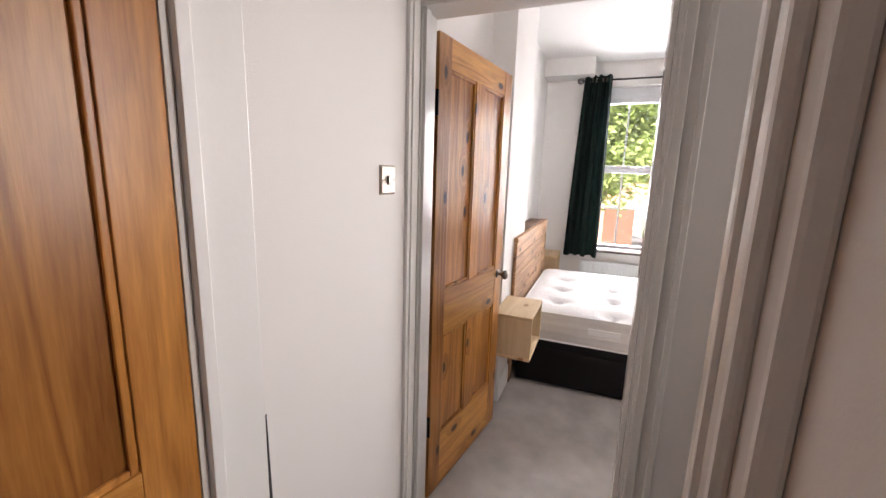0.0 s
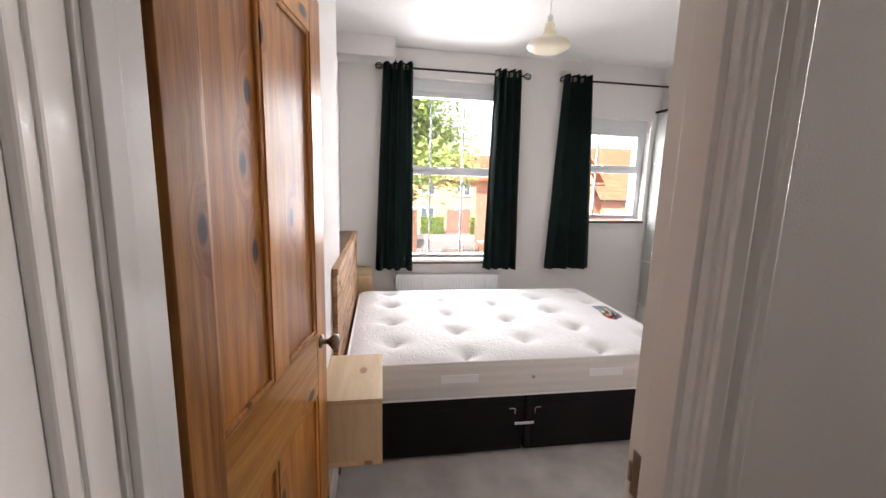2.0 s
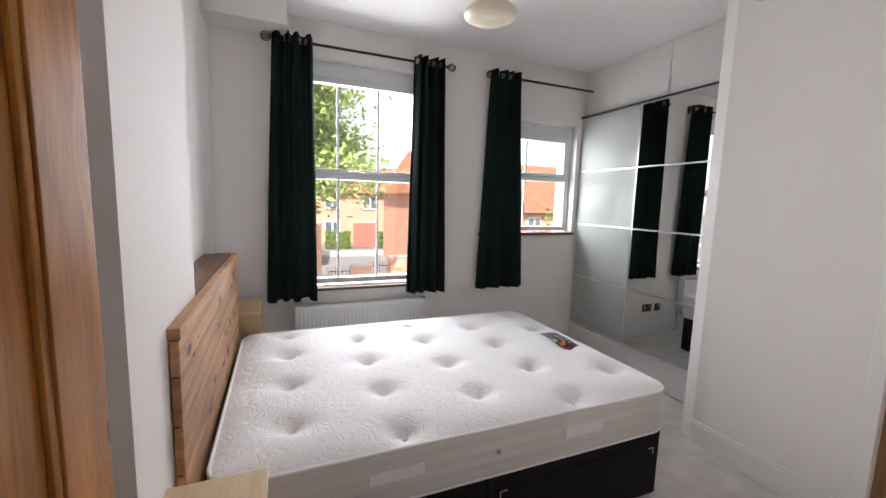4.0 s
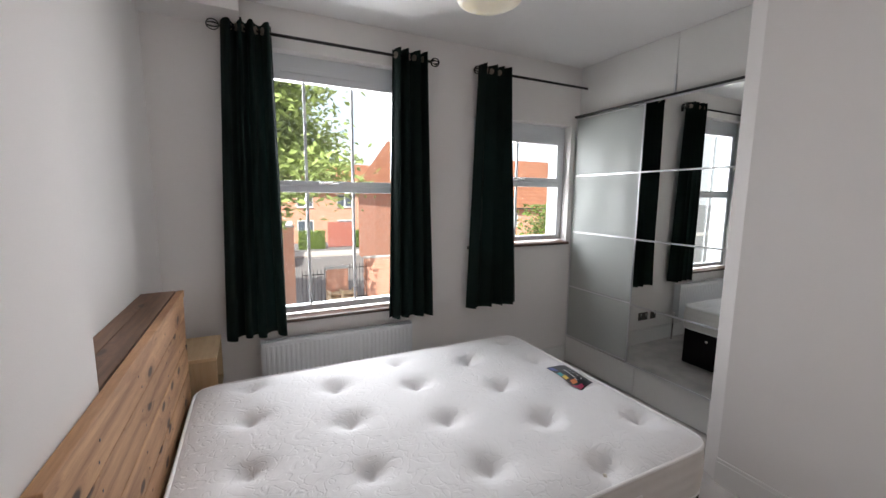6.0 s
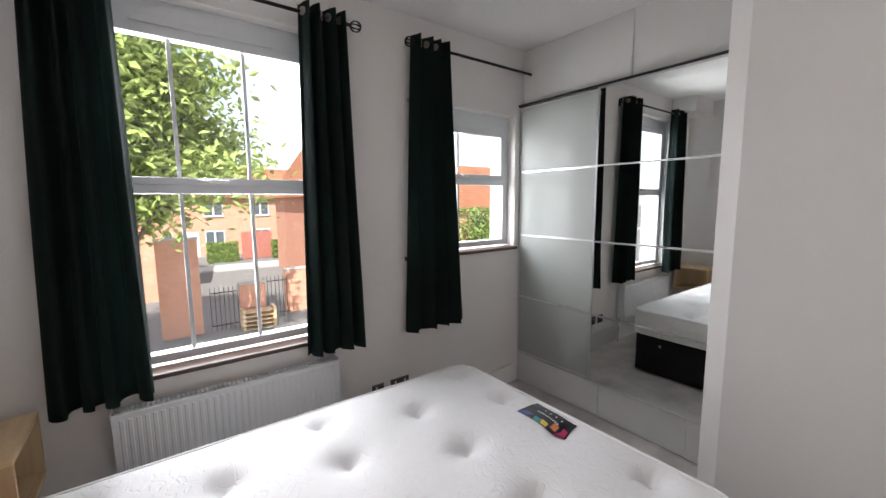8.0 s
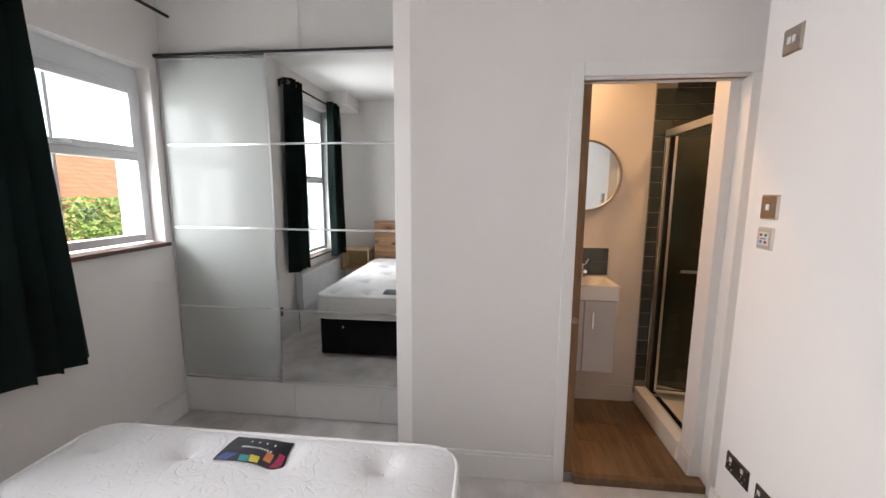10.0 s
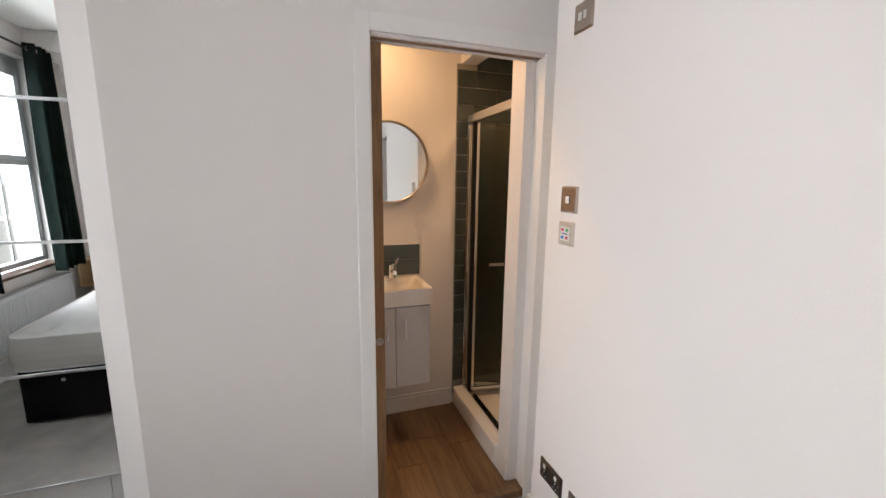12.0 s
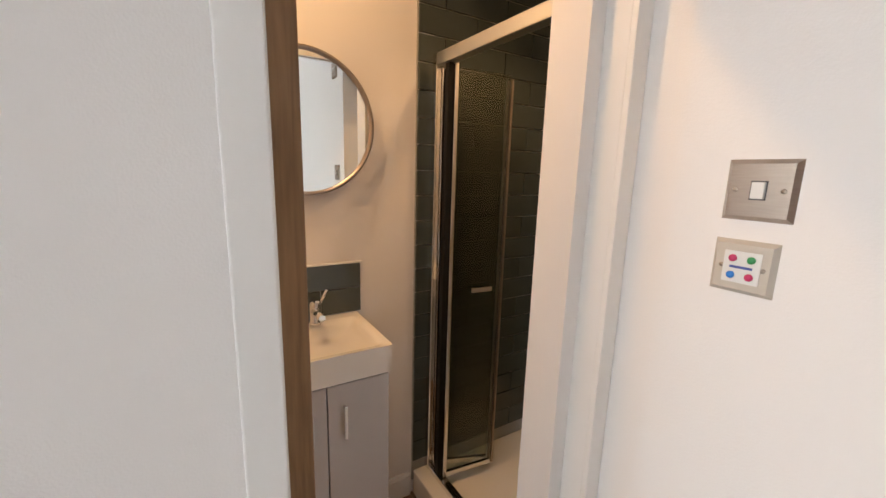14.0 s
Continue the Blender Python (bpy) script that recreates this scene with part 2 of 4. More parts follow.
DARKPLASTIC = mat("dark_plastic", (0.02, 0.02, 0.02), 0.4)
WHITEPLASTIC = mat("white_plastic", (0.72, 0.72, 0.7), 0.35, var=0.02)
MIRROR = mat("mirror_silver", (0.82, 0.85, 0.84), 0.0, 1.0, var=0.005)
WGLASS = mat("white_back_painted_glass", (0.43, 0.455, 0.435), 0.03, var=0.01, spec=0.1)
ALU = mat("aluminium_trim", (0.66, 0.67, 0.68), 0.3, 1.0, var=0.05)
PANEL = mat("white_melamine", (0.72, 0.72, 0.7), 0.35, var=0.02)
SHADE = mat("cream_plastic_shade", (0.8, 0.74, 0.58), 0.3, var=0.05)
SHADE.node_tree.nodes["Principled BSDF"].inputs["Subsurface Weight"].default_value = 0.6
SHADE.node_tree.nodes["Principled BSDF"].inputs["Subsurface Radius"].default_value = (0.1, 0.09, 0.06)
CERAMIC = mat("white_ceramic", (0.82, 0.8, 0.76), 0.08, var=0.01)
GREYUNIT = mat("light_grey_gloss_unit", (0.55, 0.53, 0.53), 0.22, var=0.02)
TILE = mat("grey_green_glazed_tile", (0.065, 0.078, 0.073), 0.12, var=0.2, scale=8, bump=0.05, bump_scale=30)
GROUT = mat("pale_grout", (0.36, 0.35, 0.32), 0.9, var=0.1)
GLASS = glass_mat("window_glass", (0.98, 1.0, 0.99))
SHOWERGLASS = glass_mat("tinted_shower_glass", (0.8, 0.82, 0.78))
BRICK = brickwork("red_brick", (0.48, 0.18, 0.105), (0.58, 0.25, 0.15), (0.48, 0.4, 0.33))
ROOFTILE = brickwork("terracotta_roof_tile", (0.42, 0.17, 0.09), (0.5, 0.23, 0.13), (0.16, 0.07, 0.04), w=0.3, h=0.28)
ASPHALT = mat("asphalt", (0.15, 0.148, 0.145), 0.9, var=0.2, scale=2, bump=0.4, bump_scale=90)
PAVING = mat("concrete_paving", (0.4, 0.38, 0.35), 0.9, var=0.15, scale=1.5)
LEAF = mat("tree_leaf", (0.24, 0.31, 0.085), 0.55, var=0.45, scale=1.6)
HEDGE = mat("hedge_leaf", (0.13, 0.2, 0.035), 0.6, var=0.4, scale=3)
BARK = mat("bark", (0.13, 0.1, 0.075), 0.9, var=0.3, bump=0.8, bump_scale=30)
REDFENCE = mat("red_stained_timber", (0.32, 0.11, 0.08), 0.8, var=0.15)
DARKGLASS = mat("far_window_glass", (0.08, 0.1, 0.12), 0.05)
INK = {k: mat("print_" + k, c, 0.3, var=0.03) for k, c in {"black": (0.012, 0.013, 0.02), "teal": (0.03, 0.3, 0.32), "yellow": (0.75, 0.55, 0.08), "magenta": (0.5, 0.03, 0.12), "orange": (0.7, 0.2, 0.05), "blue": (0.03, 0.2, 0.6), "green": (0.03, 0.3, 0.1), "white": (0.8, 0.8, 0.8), "indigo": (0.06, 0.09, 0.3)}.items()}

# ---- builders ----


def box(bm, x0, x1, y0, y1, z0, z1, bevel=0.0, seg=2):
    r = bmesh.ops.create_cube(bm, size=1.0)
    vs = r["verts"]
    for v in vs:
        v.co = Vector(((x0 + x1) / 2 + v.co.x * (x1 - x0), (y0 + y1) / 2 + v.co.y * (y1 - y0), (z0 + z1) / 2 + v.co.z * (z1 - z0)))
    if bevel:
        es = list({e for v in vs for e in v.link_edges})
        bmesh.ops.bevel(bm, geom=es, offset=bevel, segments=seg, affect="EDGES", profile=0.6)
    return bm


def boxes(*dims, bevel=0.0):
    bm = bmesh.new()
    for d in dims:
        box(bm, *d, bevel=bevel)
    return bm


def tube(bm, a, b, r0, r1=None, seg=16, caps=True):
    a, b = Vector(a), Vector(b)
    r1 = r0 if r1 is None else r1
    q = (b - a).to_track_quat("Z", "Y").to_matrix()
    rings = []
    for p, r in ((a, r0), (b, r1)):
        rings.append([bm.verts.new(p + q @ Vector((r * math.cos(2 * math.pi * i / seg), r * math.sin(2 * math.pi * i / seg), 0))) for i in range(seg)])
    for i in range(seg):
        f = bm.faces.new((rings[0][i], rings[0][(i + 1) % seg], rings[1][(i + 1) % seg], rings[1][i]))
        f.smooth = seg > 8
    if caps:
        bm.faces.new(rings[0][::-1])
        bm.faces.new(rings[1])
    return bm


def lathe(profile, seg=32, at=(0, 0, 0), turn=None, smooth=True):
    """A turned shape from pairs of radius and height."""
    bm, rings = bmesh.new(), []
    m = Matrix.Translation(at) @ (turn or Matrix())
    for r, z in profile:
        rings.append([bm.verts.new(m @ Vector((r * math.cos(2 * math.pi * i / seg), r * math.sin(2 * math.pi * i / seg), z))) for i in range(seg)])
    for a, b in zip(rings, rings[1:]):
        for i in range(seg):
            bm.faces.new((a[i], a[(i + 1) % seg], b[(i + 1) % seg], b[i])).smooth = smooth
    if profile[0][0] > 0.0005:
        bm.faces.new(rings[0][::-1])
    if profile[-1][0] > 0.0005:
        bm.faces.new(rings[-1])
    return bm


def part(name, bm, material, parent=None, label=""):
    me = bpy.data.meshes.new(name)
    bmesh.ops.recalc_face_normals(bm, faces=bm.faces)
    bm.to_mesh(me)
    bm.free()
    me.materials.append(material)
    ob = new(name, me)
    ob.parent = parent
    return tagged(ob, label) if label else ob


def thing(name, label, category, at=(0, 0, 0), rz=0, group="", kind=""):
    ob = new(name)
    ob.empty_display_size = 0.1
    ob.matrix_world = pose(*at, 0, 0, rz)
    return tagged(ob, label, category, group, kind)


def structure(name, bm, material, label, category):
    return tagged(part(name, bm, material), label, category, kind="structure")


# ---- bedroom, landing and shower room shell ----
X0, XP, XE, XB = -0.46, -0.31, 2.40, 3.24
FL, FB = -0.105, -0.065
w1, w2 = WIN1, WIN2
structure("wall_north", boxes(
    (-0.8, w1[0], WALL_Y, 5.07, -0.2, CEIL), (w1[1], w2[0], WALL_Y, 5.07, -0.2, CEIL), (w2[1], 3.6, WALL_Y, 5.07, -0.2, CEIL),
    (w1[0], w1[1], WALL_Y, 5.07, -0.1, w1[2]), (w1[0], w1[1], WALL_Y, 5.07, w1[3], CEIL),
    (w2[0], w2[1], WALL_Y, 5.07, -0.1, w2[2]), (w2[0], w2[1], WALL_Y, 5.07, w2[3], CEIL)), WALL, "white painted bedroom wall with two windows", "wall")
structure("wall_west", boxes((-0.8, X0, 3.12, WALL_Y, -0.2, CEIL), (-0.8, XP, 2.45, 3.12, -0.2, CEIL), (-0.8, X0, 1.45, 2.45, -0.2, CEIL)), WALL, "white painted wall with shallow alcove behind the bed", "wall")
structure("soffit", boxes((X0, 0.045, 4.51, WALL_Y, 2.52, CEIL)), WALL, "white boxed-in soffit under the ceiling", "soffit")
structure("wall_south", boxes((0.85, 2.24, 1.45, 1.61, -0.2, CEIL), (2.24, 2.465, 1.45, 1.505, -0.2, CEIL), (0.43, 1.9, 1.33, 1.45, -0.2, 2.75), (-0.8, -0.415, 1.33, 1.45, -0.2, 2.75), (-0.415, 0.43, 1.33, 1.45, 2.045, 2.75)), WALL, "white painted wall with the bedroom doorway", "wall")
structure("wall_shower_room", boxes((XE, 2.416, 2.277, 3.09, -0.2, CEIL), (2.448, 2.465, 2.277, 3.09, -0.2, CEIL), (2.416, 2.448, 2.99, 3.09, -0.2, CEIL), (2.416, 2.448, 2.277, 2.99, 1.965, CEIL), (XE, 2.465, 1.505, 2.277, 1.965, CEIL), (2.465, 3.6, 2.98, 3.09, -0.2, CEIL)), WALL, "white painted partition with a pocket doorway", "wall")
bm = bmesh.new()
foot = [(XE, 3.09), (2.44, 3.18), (2.52, 3.18), (2.52, 3.0905)]
lo, hi = [bm.verts.new((x, y, -0.2)) for x, y in foot], [bm.verts.new((x, y, CEIL)) for x, y in foot]
for i in range(4):
    bm.faces.new((lo[i], lo[(i + 1) % 4], hi[(i + 1) % 4], hi[i]))
structure("wall_partition_splay", bm, WALL, "white painted splayed corner of the partition", "wall")
structure("wall_east", boxes((3.5, 3.6, 3.08, WALL_Y, -0.2, CEIL)), WALL, "white painted wall behind the wardrobe", "wall")
structure("floor", boxes((-0.8, XE, 1.33, 5.0, -0.25, FL), (XE, 3.6, 2.98, 5.0, -0.25, FL), (-0.8, 1.9, -2.0, 1.33, -0.25, FL)), CARPET, "mottled grey cut pile carpet", "carpet")
structure("ceiling", boxes((-0.8, 3.6, 1.33, 5.07, CEIL, CEIL + 0.12)), CEILING, "white painted bedroom ceiling", "ceiling")
# landing
structure("wall_landing_west", boxes((-0.6, -0.42, 0.43, 1.33, -0.2, 2.75), (-0.6, -0.42, -2.0, -0.36, -0.2, 2.75), (-0.6, -0.42, -0.36, 0.43, 2.05, 2.75)), WALL, "white painted landing wall", "wall")
structure("wall_landing_east", boxes((0.41, 0.55, -2.0, 0.42, -0.2, 2.75), (1.9, 2.0, -0.5, 1.45, -0.2, 2.75), (0.55, 1.9, -0.5, -0.4, -0.2, 2.75)), WALL, "white painted landing wall", "wall")
structure("wall_landing_south", boxes((-0.6, 0.55, -2.1, -2.0, -0.2, 2.75)), WALL, "white painted landing wall", "wall")
structure("ceiling_landing", boxes((-0.6, 2.0, -2.1, 1.33, 2.75, 2.85)), CEILING, "white painted landing ceiling", "ceiling")
# shower room
structure("wall_bath_east", boxes((XB, XB + 0.1, 0.6, 2.98, -0.2, 2.5)), WALL, "white painted shower room wall", "wall")
structure("wall_bath_south", boxes((2.3, XB, 0.6, 0.75, -0.2, 2.5)), WALL, "shower end wall", "wall")
structure("wall_bath_west", boxes((2.30, 2.44, 0.75, 1.45, -0.2, 2.5), (2.466, 2.585, 1.45, 1.605, -0.2, 2.5), (2.585, XB, 1.505, 1.605, 2.13, 2.5)), WALL, "white painted shower surround", "wall")
structure("ceiling_bath", boxes((2.3, XB + 0.1, 0.6, 2.98, 2.5, 2.6)), CEILING, "white painted shower room ceiling", "ceiling")


def skirting(name, x0, x1, y0, y1, h=0.045, foot=FL):
    bm = boxes((x0, x1, y0, y1, foot, h - 0.02))
    cx, cy = (x0 + x1) / 2, (y0 + y1) / 2
    if x1 - x0 > y1 - y0:
        box(bm, x0, x1, cy - (y1 - y0) / 3, cy + (y1 - y0) / 3, h - 0.02, h, bevel=0.003)
    else:
        box(bm, cx - (x1 - x0) / 3, cx + (x1 - x0) / 3, y0, y1, h - 0.02, h, bevel=0.003)
    return structure(name, bm, SATIN, "white painted skirting board", "skirting board")


skirting("baseboard_north", -0.44, 2.8, WALL_Y - 0.018, WALL_Y, 0.055)
skirting("baseboard_shower_wall", XE - 0.016, XE, 2.336, 3.09)
skirting("baseboard_shower_wall_end", 2.521, 2.78, 3.0915, 3.1065)
skirting("baseboard_south", 0.85, 2.256, 1.61, 1.626)
skirting("baseboard_recess_side", 2.24, 2.256, 1.5215, 1.6095)
skirting("baseboard_recess", 2.24, XE - 0.018, 1.505, 1.521)
skirting("baseboard_west", XP, XP + 0.016, 2.45, 3.1)
skirting("baseboard_bath_east", XB - 0.016, XB, 1.64, 2.97, 0.05, FB)
skirting("baseboard_bath_shower", 2.471, 2.586, 1.606, 1.618, 0.04, FB)
skirting("baseboard_landing", -0.42, -0.404, 0.6, 1.26, 0.065)

# ---- windows ----


def window(name, w, bars, transom, label):
    x0, x1, z0, z1 = w
    y = WALL_Y + 0.085
    win = thing(name, label, "window", (x0, y, z0), kind="structure")
    W, H, t = x1 - x0, z1 - z0, transom - z0
    f = 0.055
    part("window_frame", boxes((0, f, 0, 0.07, 0.03, H - 0.08), (W - f, W, 0, 0.07, 0.03, H - 0.08), (f, W - f, 0, 0.07, H - 0.13, H - 0.08), (f, W - f, 0, 0.07, 0.03, 0.075), (f, W - f, 0, 0.07, t - 0.045, t + 0.0), bevel=0.004), UPVC, win)
    part("window_head", boxes((0, W, 0.002, 0.07, H - 0.08, H)), UPVC, win)
    s = 0.035
    zt0, zt1 = t + 0.001, H - 0.131
    part("sash", boxes((f, f + s, -0.012, 0.05, zt0, zt1), (W - f - s, W - f, -0.012, 0.05, zt0, zt1), (f + s, W - f - s, -0.012, 0.05, zt0, zt0 + s), (f + s, W - f - s, -0.012, 0.05, zt1 - s, zt1), bevel=0.004), UPVC, win)
    part("trickle_vent", boxes((W * 0.22, W * 0.78, -0.012, -0.001, H - 0.115, H - 0.1), bevel=0.002), UPVC, win)
    for z_a, z_b, i0 in ((0.075, t - 0.045, f), (zt0 + s, zt1 - s, f + s)):
        p = part("pane", boxes((i0, W - i0, 0.03, 0.036, z_a, z_b)), GLASS, win)
        p.visible_shadow = False
        for b in bars:
            part("glazing_bar", boxes((b - x0 - 0.009, b - x0 + 0.009, 0.018, 0.03, z_a, z_b)), UPVC, win)
    hb = boxes((W / 2 - 0.09, W / 2 + 0.05, -0.034, -0.024, t + 0.012, t + 0.026), bevel=0.004)
    box(hb, W / 2 - 0.03, W / 2 + 0.0, -0.026, -0.012, t + 0.008, t + 0.03, bevel=0.003)
    part("window_handle", hb, CHROME, win, "chrome espagnolette handle")
    part("window_sill", boxes((-0.045, W + 0.0 if x0 > 1 else W + 0.045, -0.13, 0.0, -0.005, 0.02), bevel=0.006), SILLWOOD, win, "dark stained timber sill")
    return win


window("window_1", WIN1, (0.42, 0.75), 1.575, "tall white plastic casement window with glazing bars")
window("window_2", WIN2, (2.235,), 1.655, "small white plastic casement window beside wardrobe")


# ---- curtains and poles ----
def curtain(x0t, x1t, x0b, x1b, folds, seed, label):
    th = thing("curtain", label, "curtain", ((x0t + x1t) / 2, 4.685, 2.49), group="dark green eyelet curtains")
    nx, nz = folds * 16, 40
    ztop, zbot = 0.045, 0.59 - 2.49
    bm, grid = bmesh.new(), []
    cx = (x0t + x1t) / 2
    for j in range(nz + 1):
        v = j / nz
        row = []
        for i in range(nx + 1):
            u = i / nx
            a = (u + 0.035 * math.sin(2 * math.pi * (1.5 * u + 0.37 * seed))) * folds * 2 * math.pi + 0.4 * math.sin(3 * v + seed) * v
            amp = 0.044 + 0.014 * math.sin(u * 7 + seed) * v
            x = (x0t + (x1t - x0t) * u) * (1 - v) + (x0b + (x1b - x0b) * u) * v - cx
            x += 0.012 * math.sin(2 * a + seed) * (0.3 + 0.7 * v)
            y = amp * math.cos(a) + 0.01 * noise.noise((u * 8, v * 3, seed)) * v
            z = ztop + (zbot - ztop) * v
            if j == nz:
                z += 0.012 * noise.noise((u * 6, seed, 2.0))
            row.append(bm.verts.new((x, y - 0.012, z)))
        grid.append(row)
    for a, b in zip(grid, grid[1:]):
        for i in range(nx):
            bm.faces.new((a[i], a[i + 1], b[i + 1], b[i])).smooth = True
    bmesh.ops.solidify(bm, geom=bm.faces[:], thickness=0.004)
    part("drape", bm, GREEN, th)
    for i in range(folds * 2):
        u = (i + 0.5) / (folds * 2)
        x = x0t + (x1t - x0t) * u - cx
        bm2 = lathe([(0.016, -0.003), (0.022, -0.003), (0.022, 0.003), (0.016, 0.003), (0.016, -0.003)], 16, (x, -0.012, 0), Matrix.Rotation(radians(60 if i % 2 else 120), 4, "Z") @ Matrix.Rotation(radians(90), 4, "X"))
        part("eyelet", bm2, STEEL, th, "")
    return th


curtain(-0.06, 0.22, -0.14, 0.245, 4, 1, "dark green eyelet curtain hanging open beside tall window")
curtain(1.0, 1.275, 0.965, 1.325, 4, 2, "dark green eyelet curtain drawn to the window's edge")
curtain(1.715, 2.015, 1.645, 2.12, 4, 3, "dark green eyelet curtain hanging open by small window")


def cage(at):
    bm = bmesh.new()
    for k in range(4):
        a0 = k * math.pi / 4
        pts = [Vector((0.004 + 0.034 * 0.5 * (1 - math.cos(2 * math.pi * s / 16)) * 1.9, 0.03 * math.sin(2 * math.pi * s / 16) * math.cos(a0), 0.03 * math.sin(2 * math.pi * s / 16) * math.sin(a0))) for s in range(17)]
        for p, q in zip(pts, pts[1:]):
            tube(bm, p + Vector(at), q + Vector(at), 0.0028, seg=6, caps=False)
    return bm


def pole(x0, x1, finials, brackets, label):
    th = thing("curtain_pole", label, "curtain pole", (x0, 4.69, 2.49), group="black iron curtain poles")
    part("rod", tube(bmesh.new(), (0, 0, 0), (x1 - x0, 0, 0), 0.0095), IRON, th)
    for fx in finials:
        bm = cage((0, 0, 0))
        if fx <= x0:
            bmesh.ops.rotate(bm, verts=bm.verts, cent=(0, 0, 0), matrix=Matrix.Rotation(math.pi, 3, "Z"))
        bmesh.ops.translate(bm, verts=bm.verts, vec=(fx - x0, 0, 0))
        part("finial", bm, IRON, th, "open wire cage finial")
    for b in brackets:
        bm = boxes((b - x0 - 0.012, b - x0 + 0.012, 0.07, 0.085, -0.035, 0.035), bevel=0.003)
        tube(bm, (b - x0, 0.075, 0), (b - x0, 0, -0.013), 0.006, seg=8)
        part("bracket", bm, IRON, th)


pole(-0.06, 1.29, (-0.06, 1.29), (-0.02, 1.25), "black iron curtain pole with cage finials")
pole(1.73, 2.845, (1.73,), (1.76,), "black iron curtain pole reaching the wardrobe")

# ---- radiator ----
rad = thing("radiator", "white panel radiator below the tall window", "radiator", (0.071, 4.675, 0.13))
RW, RH = 1.068, 0.41
bm = bmesh.new()
n = 33
for i in range(n):
    a = 0.02 + (RW - 0.04) * i / n
    b = a + (RW - 0.04) / n
    box(bm, a + 0.006, b - 0.006, -0.004, 0.006, 0.03, RH - 0.035, bevel=0.003, seg=1)
part("ribs", bm, UPVC, rad)
part("panel", boxes((0.0, RW, 0.001, 0.014, 0.0, RH - 0.01), bevel=0.005), UPVC, rad)
part("back_panel", boxes((0.0, RW, 0.06, 0.074, 0.0, RH - 0.01), bevel=0.005), UPVC, rad)
for i in range(52):
    part("grille_bar", boxes((0.01 + (RW - 0.02) * i / 52, 0.01 + (RW - 0.02) * (i + 0.55) / 52, 0.012, 0.062, RH - 0.008, RH - 0.003)), UPVC, rad)
part("side_cover", boxes((-0.002, 0.004, 0, 0.074, 0.0, RH)), UPVC, rad)
part("side_cover", boxes((RW - 0.004, RW + 0.002, 0, 0.074, 0.0, RH)), UPVC, rad)
part("valve", lathe([(0.014, 0), (0.018, 0.005), (0.018, 0.05), (0.012, 0.06), (0.0, 0.06)], 16, (RW + 0.04, 0.035, 0.03)), WHITEPLASTIC, rad)
part("pipe", tube(tube(bmesh.new(), (RW + 0.04, 0.035, FL - 0.13), (RW + 0.04, 0.035, 0.03), 0.0075), (RW, 0.035, 0.045), (RW + 0.04, 0.035, 0.045), 0.0075), CHROME, rad)
for bx in (0.2, RW - 0.24):
    part("bracket", boxes((bx, bx + 0.04, 0.072, 0.1, 0.05, RH - 0.05)), UPVC, rad)

# ---- bed ----
BX0, BX1, BY0, BY1 = -0.255, 1.765, 2.805, 4.245
BASE_TOP = 0.372
base = thing("divan_base", "black fabric divan base with drawers, on castors", "bed base", (BX0, BY0, FL))
BL, BW = BX1 - BX0 - 0.02, BY1 - BY0 - 0.02
half = BL / 2
for k in range(2):
    part("base_half", boxes((k * half + 0.004, (k + 1) * half - 0.004, 0.006, BW, 0.022, BASE_TOP - 0.002), bevel=0.012), BLACK, base)
    part("drawer_front", boxes((k * half + 0.05, (k + 1) * half - 0.05, 0.0, 0.012, 0.04, 0.305), bevel=0.006), BLACK, base)
    for cx in (0.07, half - 0.07):
        for cy in (0.06, BW - 0.06):
            bmc = lathe([(0.0, 0), (0.02, 0.002), (0.022, 0.015), (0.02, 0.03), (0.008, 0.034), (0.008, 0.05)], 16, (k * half + cx, cy, 0))
            part("castor", bmc, CHROME, base, "small chrome castor")
    xm = k * half + (half - 0.06 if k == 0 else 0.06)
    d = -1 if k == 0 else 1
    part("corner_mark", boxes((min(xm, xm + d * 0.035), max(xm, xm + d * 0.035), -0.004, -0.001, 0.288, 0.293), (xm - 0.0025, xm + 0.0025, -0.004, -0.001, 0.255, 0.288)), CHROME, base, "chrome drawer pull corner")
    xo = BL - 0.06
part("corner_mark", boxes((xo - 0.035, xo, -0.004, -0.001, 0.288, 0.293), (xo - 0.0025, xo + 0.0025, -0.004, -0.001, 0.255, 0.288)), CHROME, base)
lk = boxes((half - 0.06, half + 0.06, -0.004, 0.006, 0.185, 0.205), bevel=0.004)
part("linking_bar", lk, CHROME, base, "chrome linking bar")
part("foot_vent", lathe([(0.0, 0), (0.014, 0.0), (0.012, 0.006), (0.0, 0.006)], 16, (BL - 0.001, BW - 0.22, 0.29), Matrix.Rotation(radians(90), 4, "Y")), CHROME, base)

mt = thing("mattress", "bare white tufted mattress with taped edges", "mattress", (BX0, BY0 - 0.01, BASE_TOP + FL))
ML, MW, MH, R = BX1 - BX0 + 0.01, BY1 - BY0 + 0.02, 0.232, 0.11


def rounded(u, v, inset=0.0):
    """A point of the unit square carried onto a rectangle with round corners."""
    x, y = u * ML, v * MW
    hx, hy = ML / 2 - inset, MW / 2 - inset
    px, py = (u * 2 - 1) * hx, (v * 2 - 1) * hy
    ax, ay = abs(px) - (hx - R), abs(py) - (hy - R)
    if ax > 0 and ay > 0:
        m = max(ax, ay)
        d = math.hypot(ax, ay)
        k = m / d if d else 1
        px, py = math.copysign(hx - R + ax * k, px), math.copysign(hy - R + ay * k, py)
    return px + ML / 2, py + MW / 2


TUFTS = []
for i in range(5):
    for y in ((2.88, 3.22, 3.575, 3.93) if i % 2 else (3.05, 3.41, 3.785, 4.12)):
        TUFTS.append((i * 0.41 - BX0, y - BY0 + 0.01))


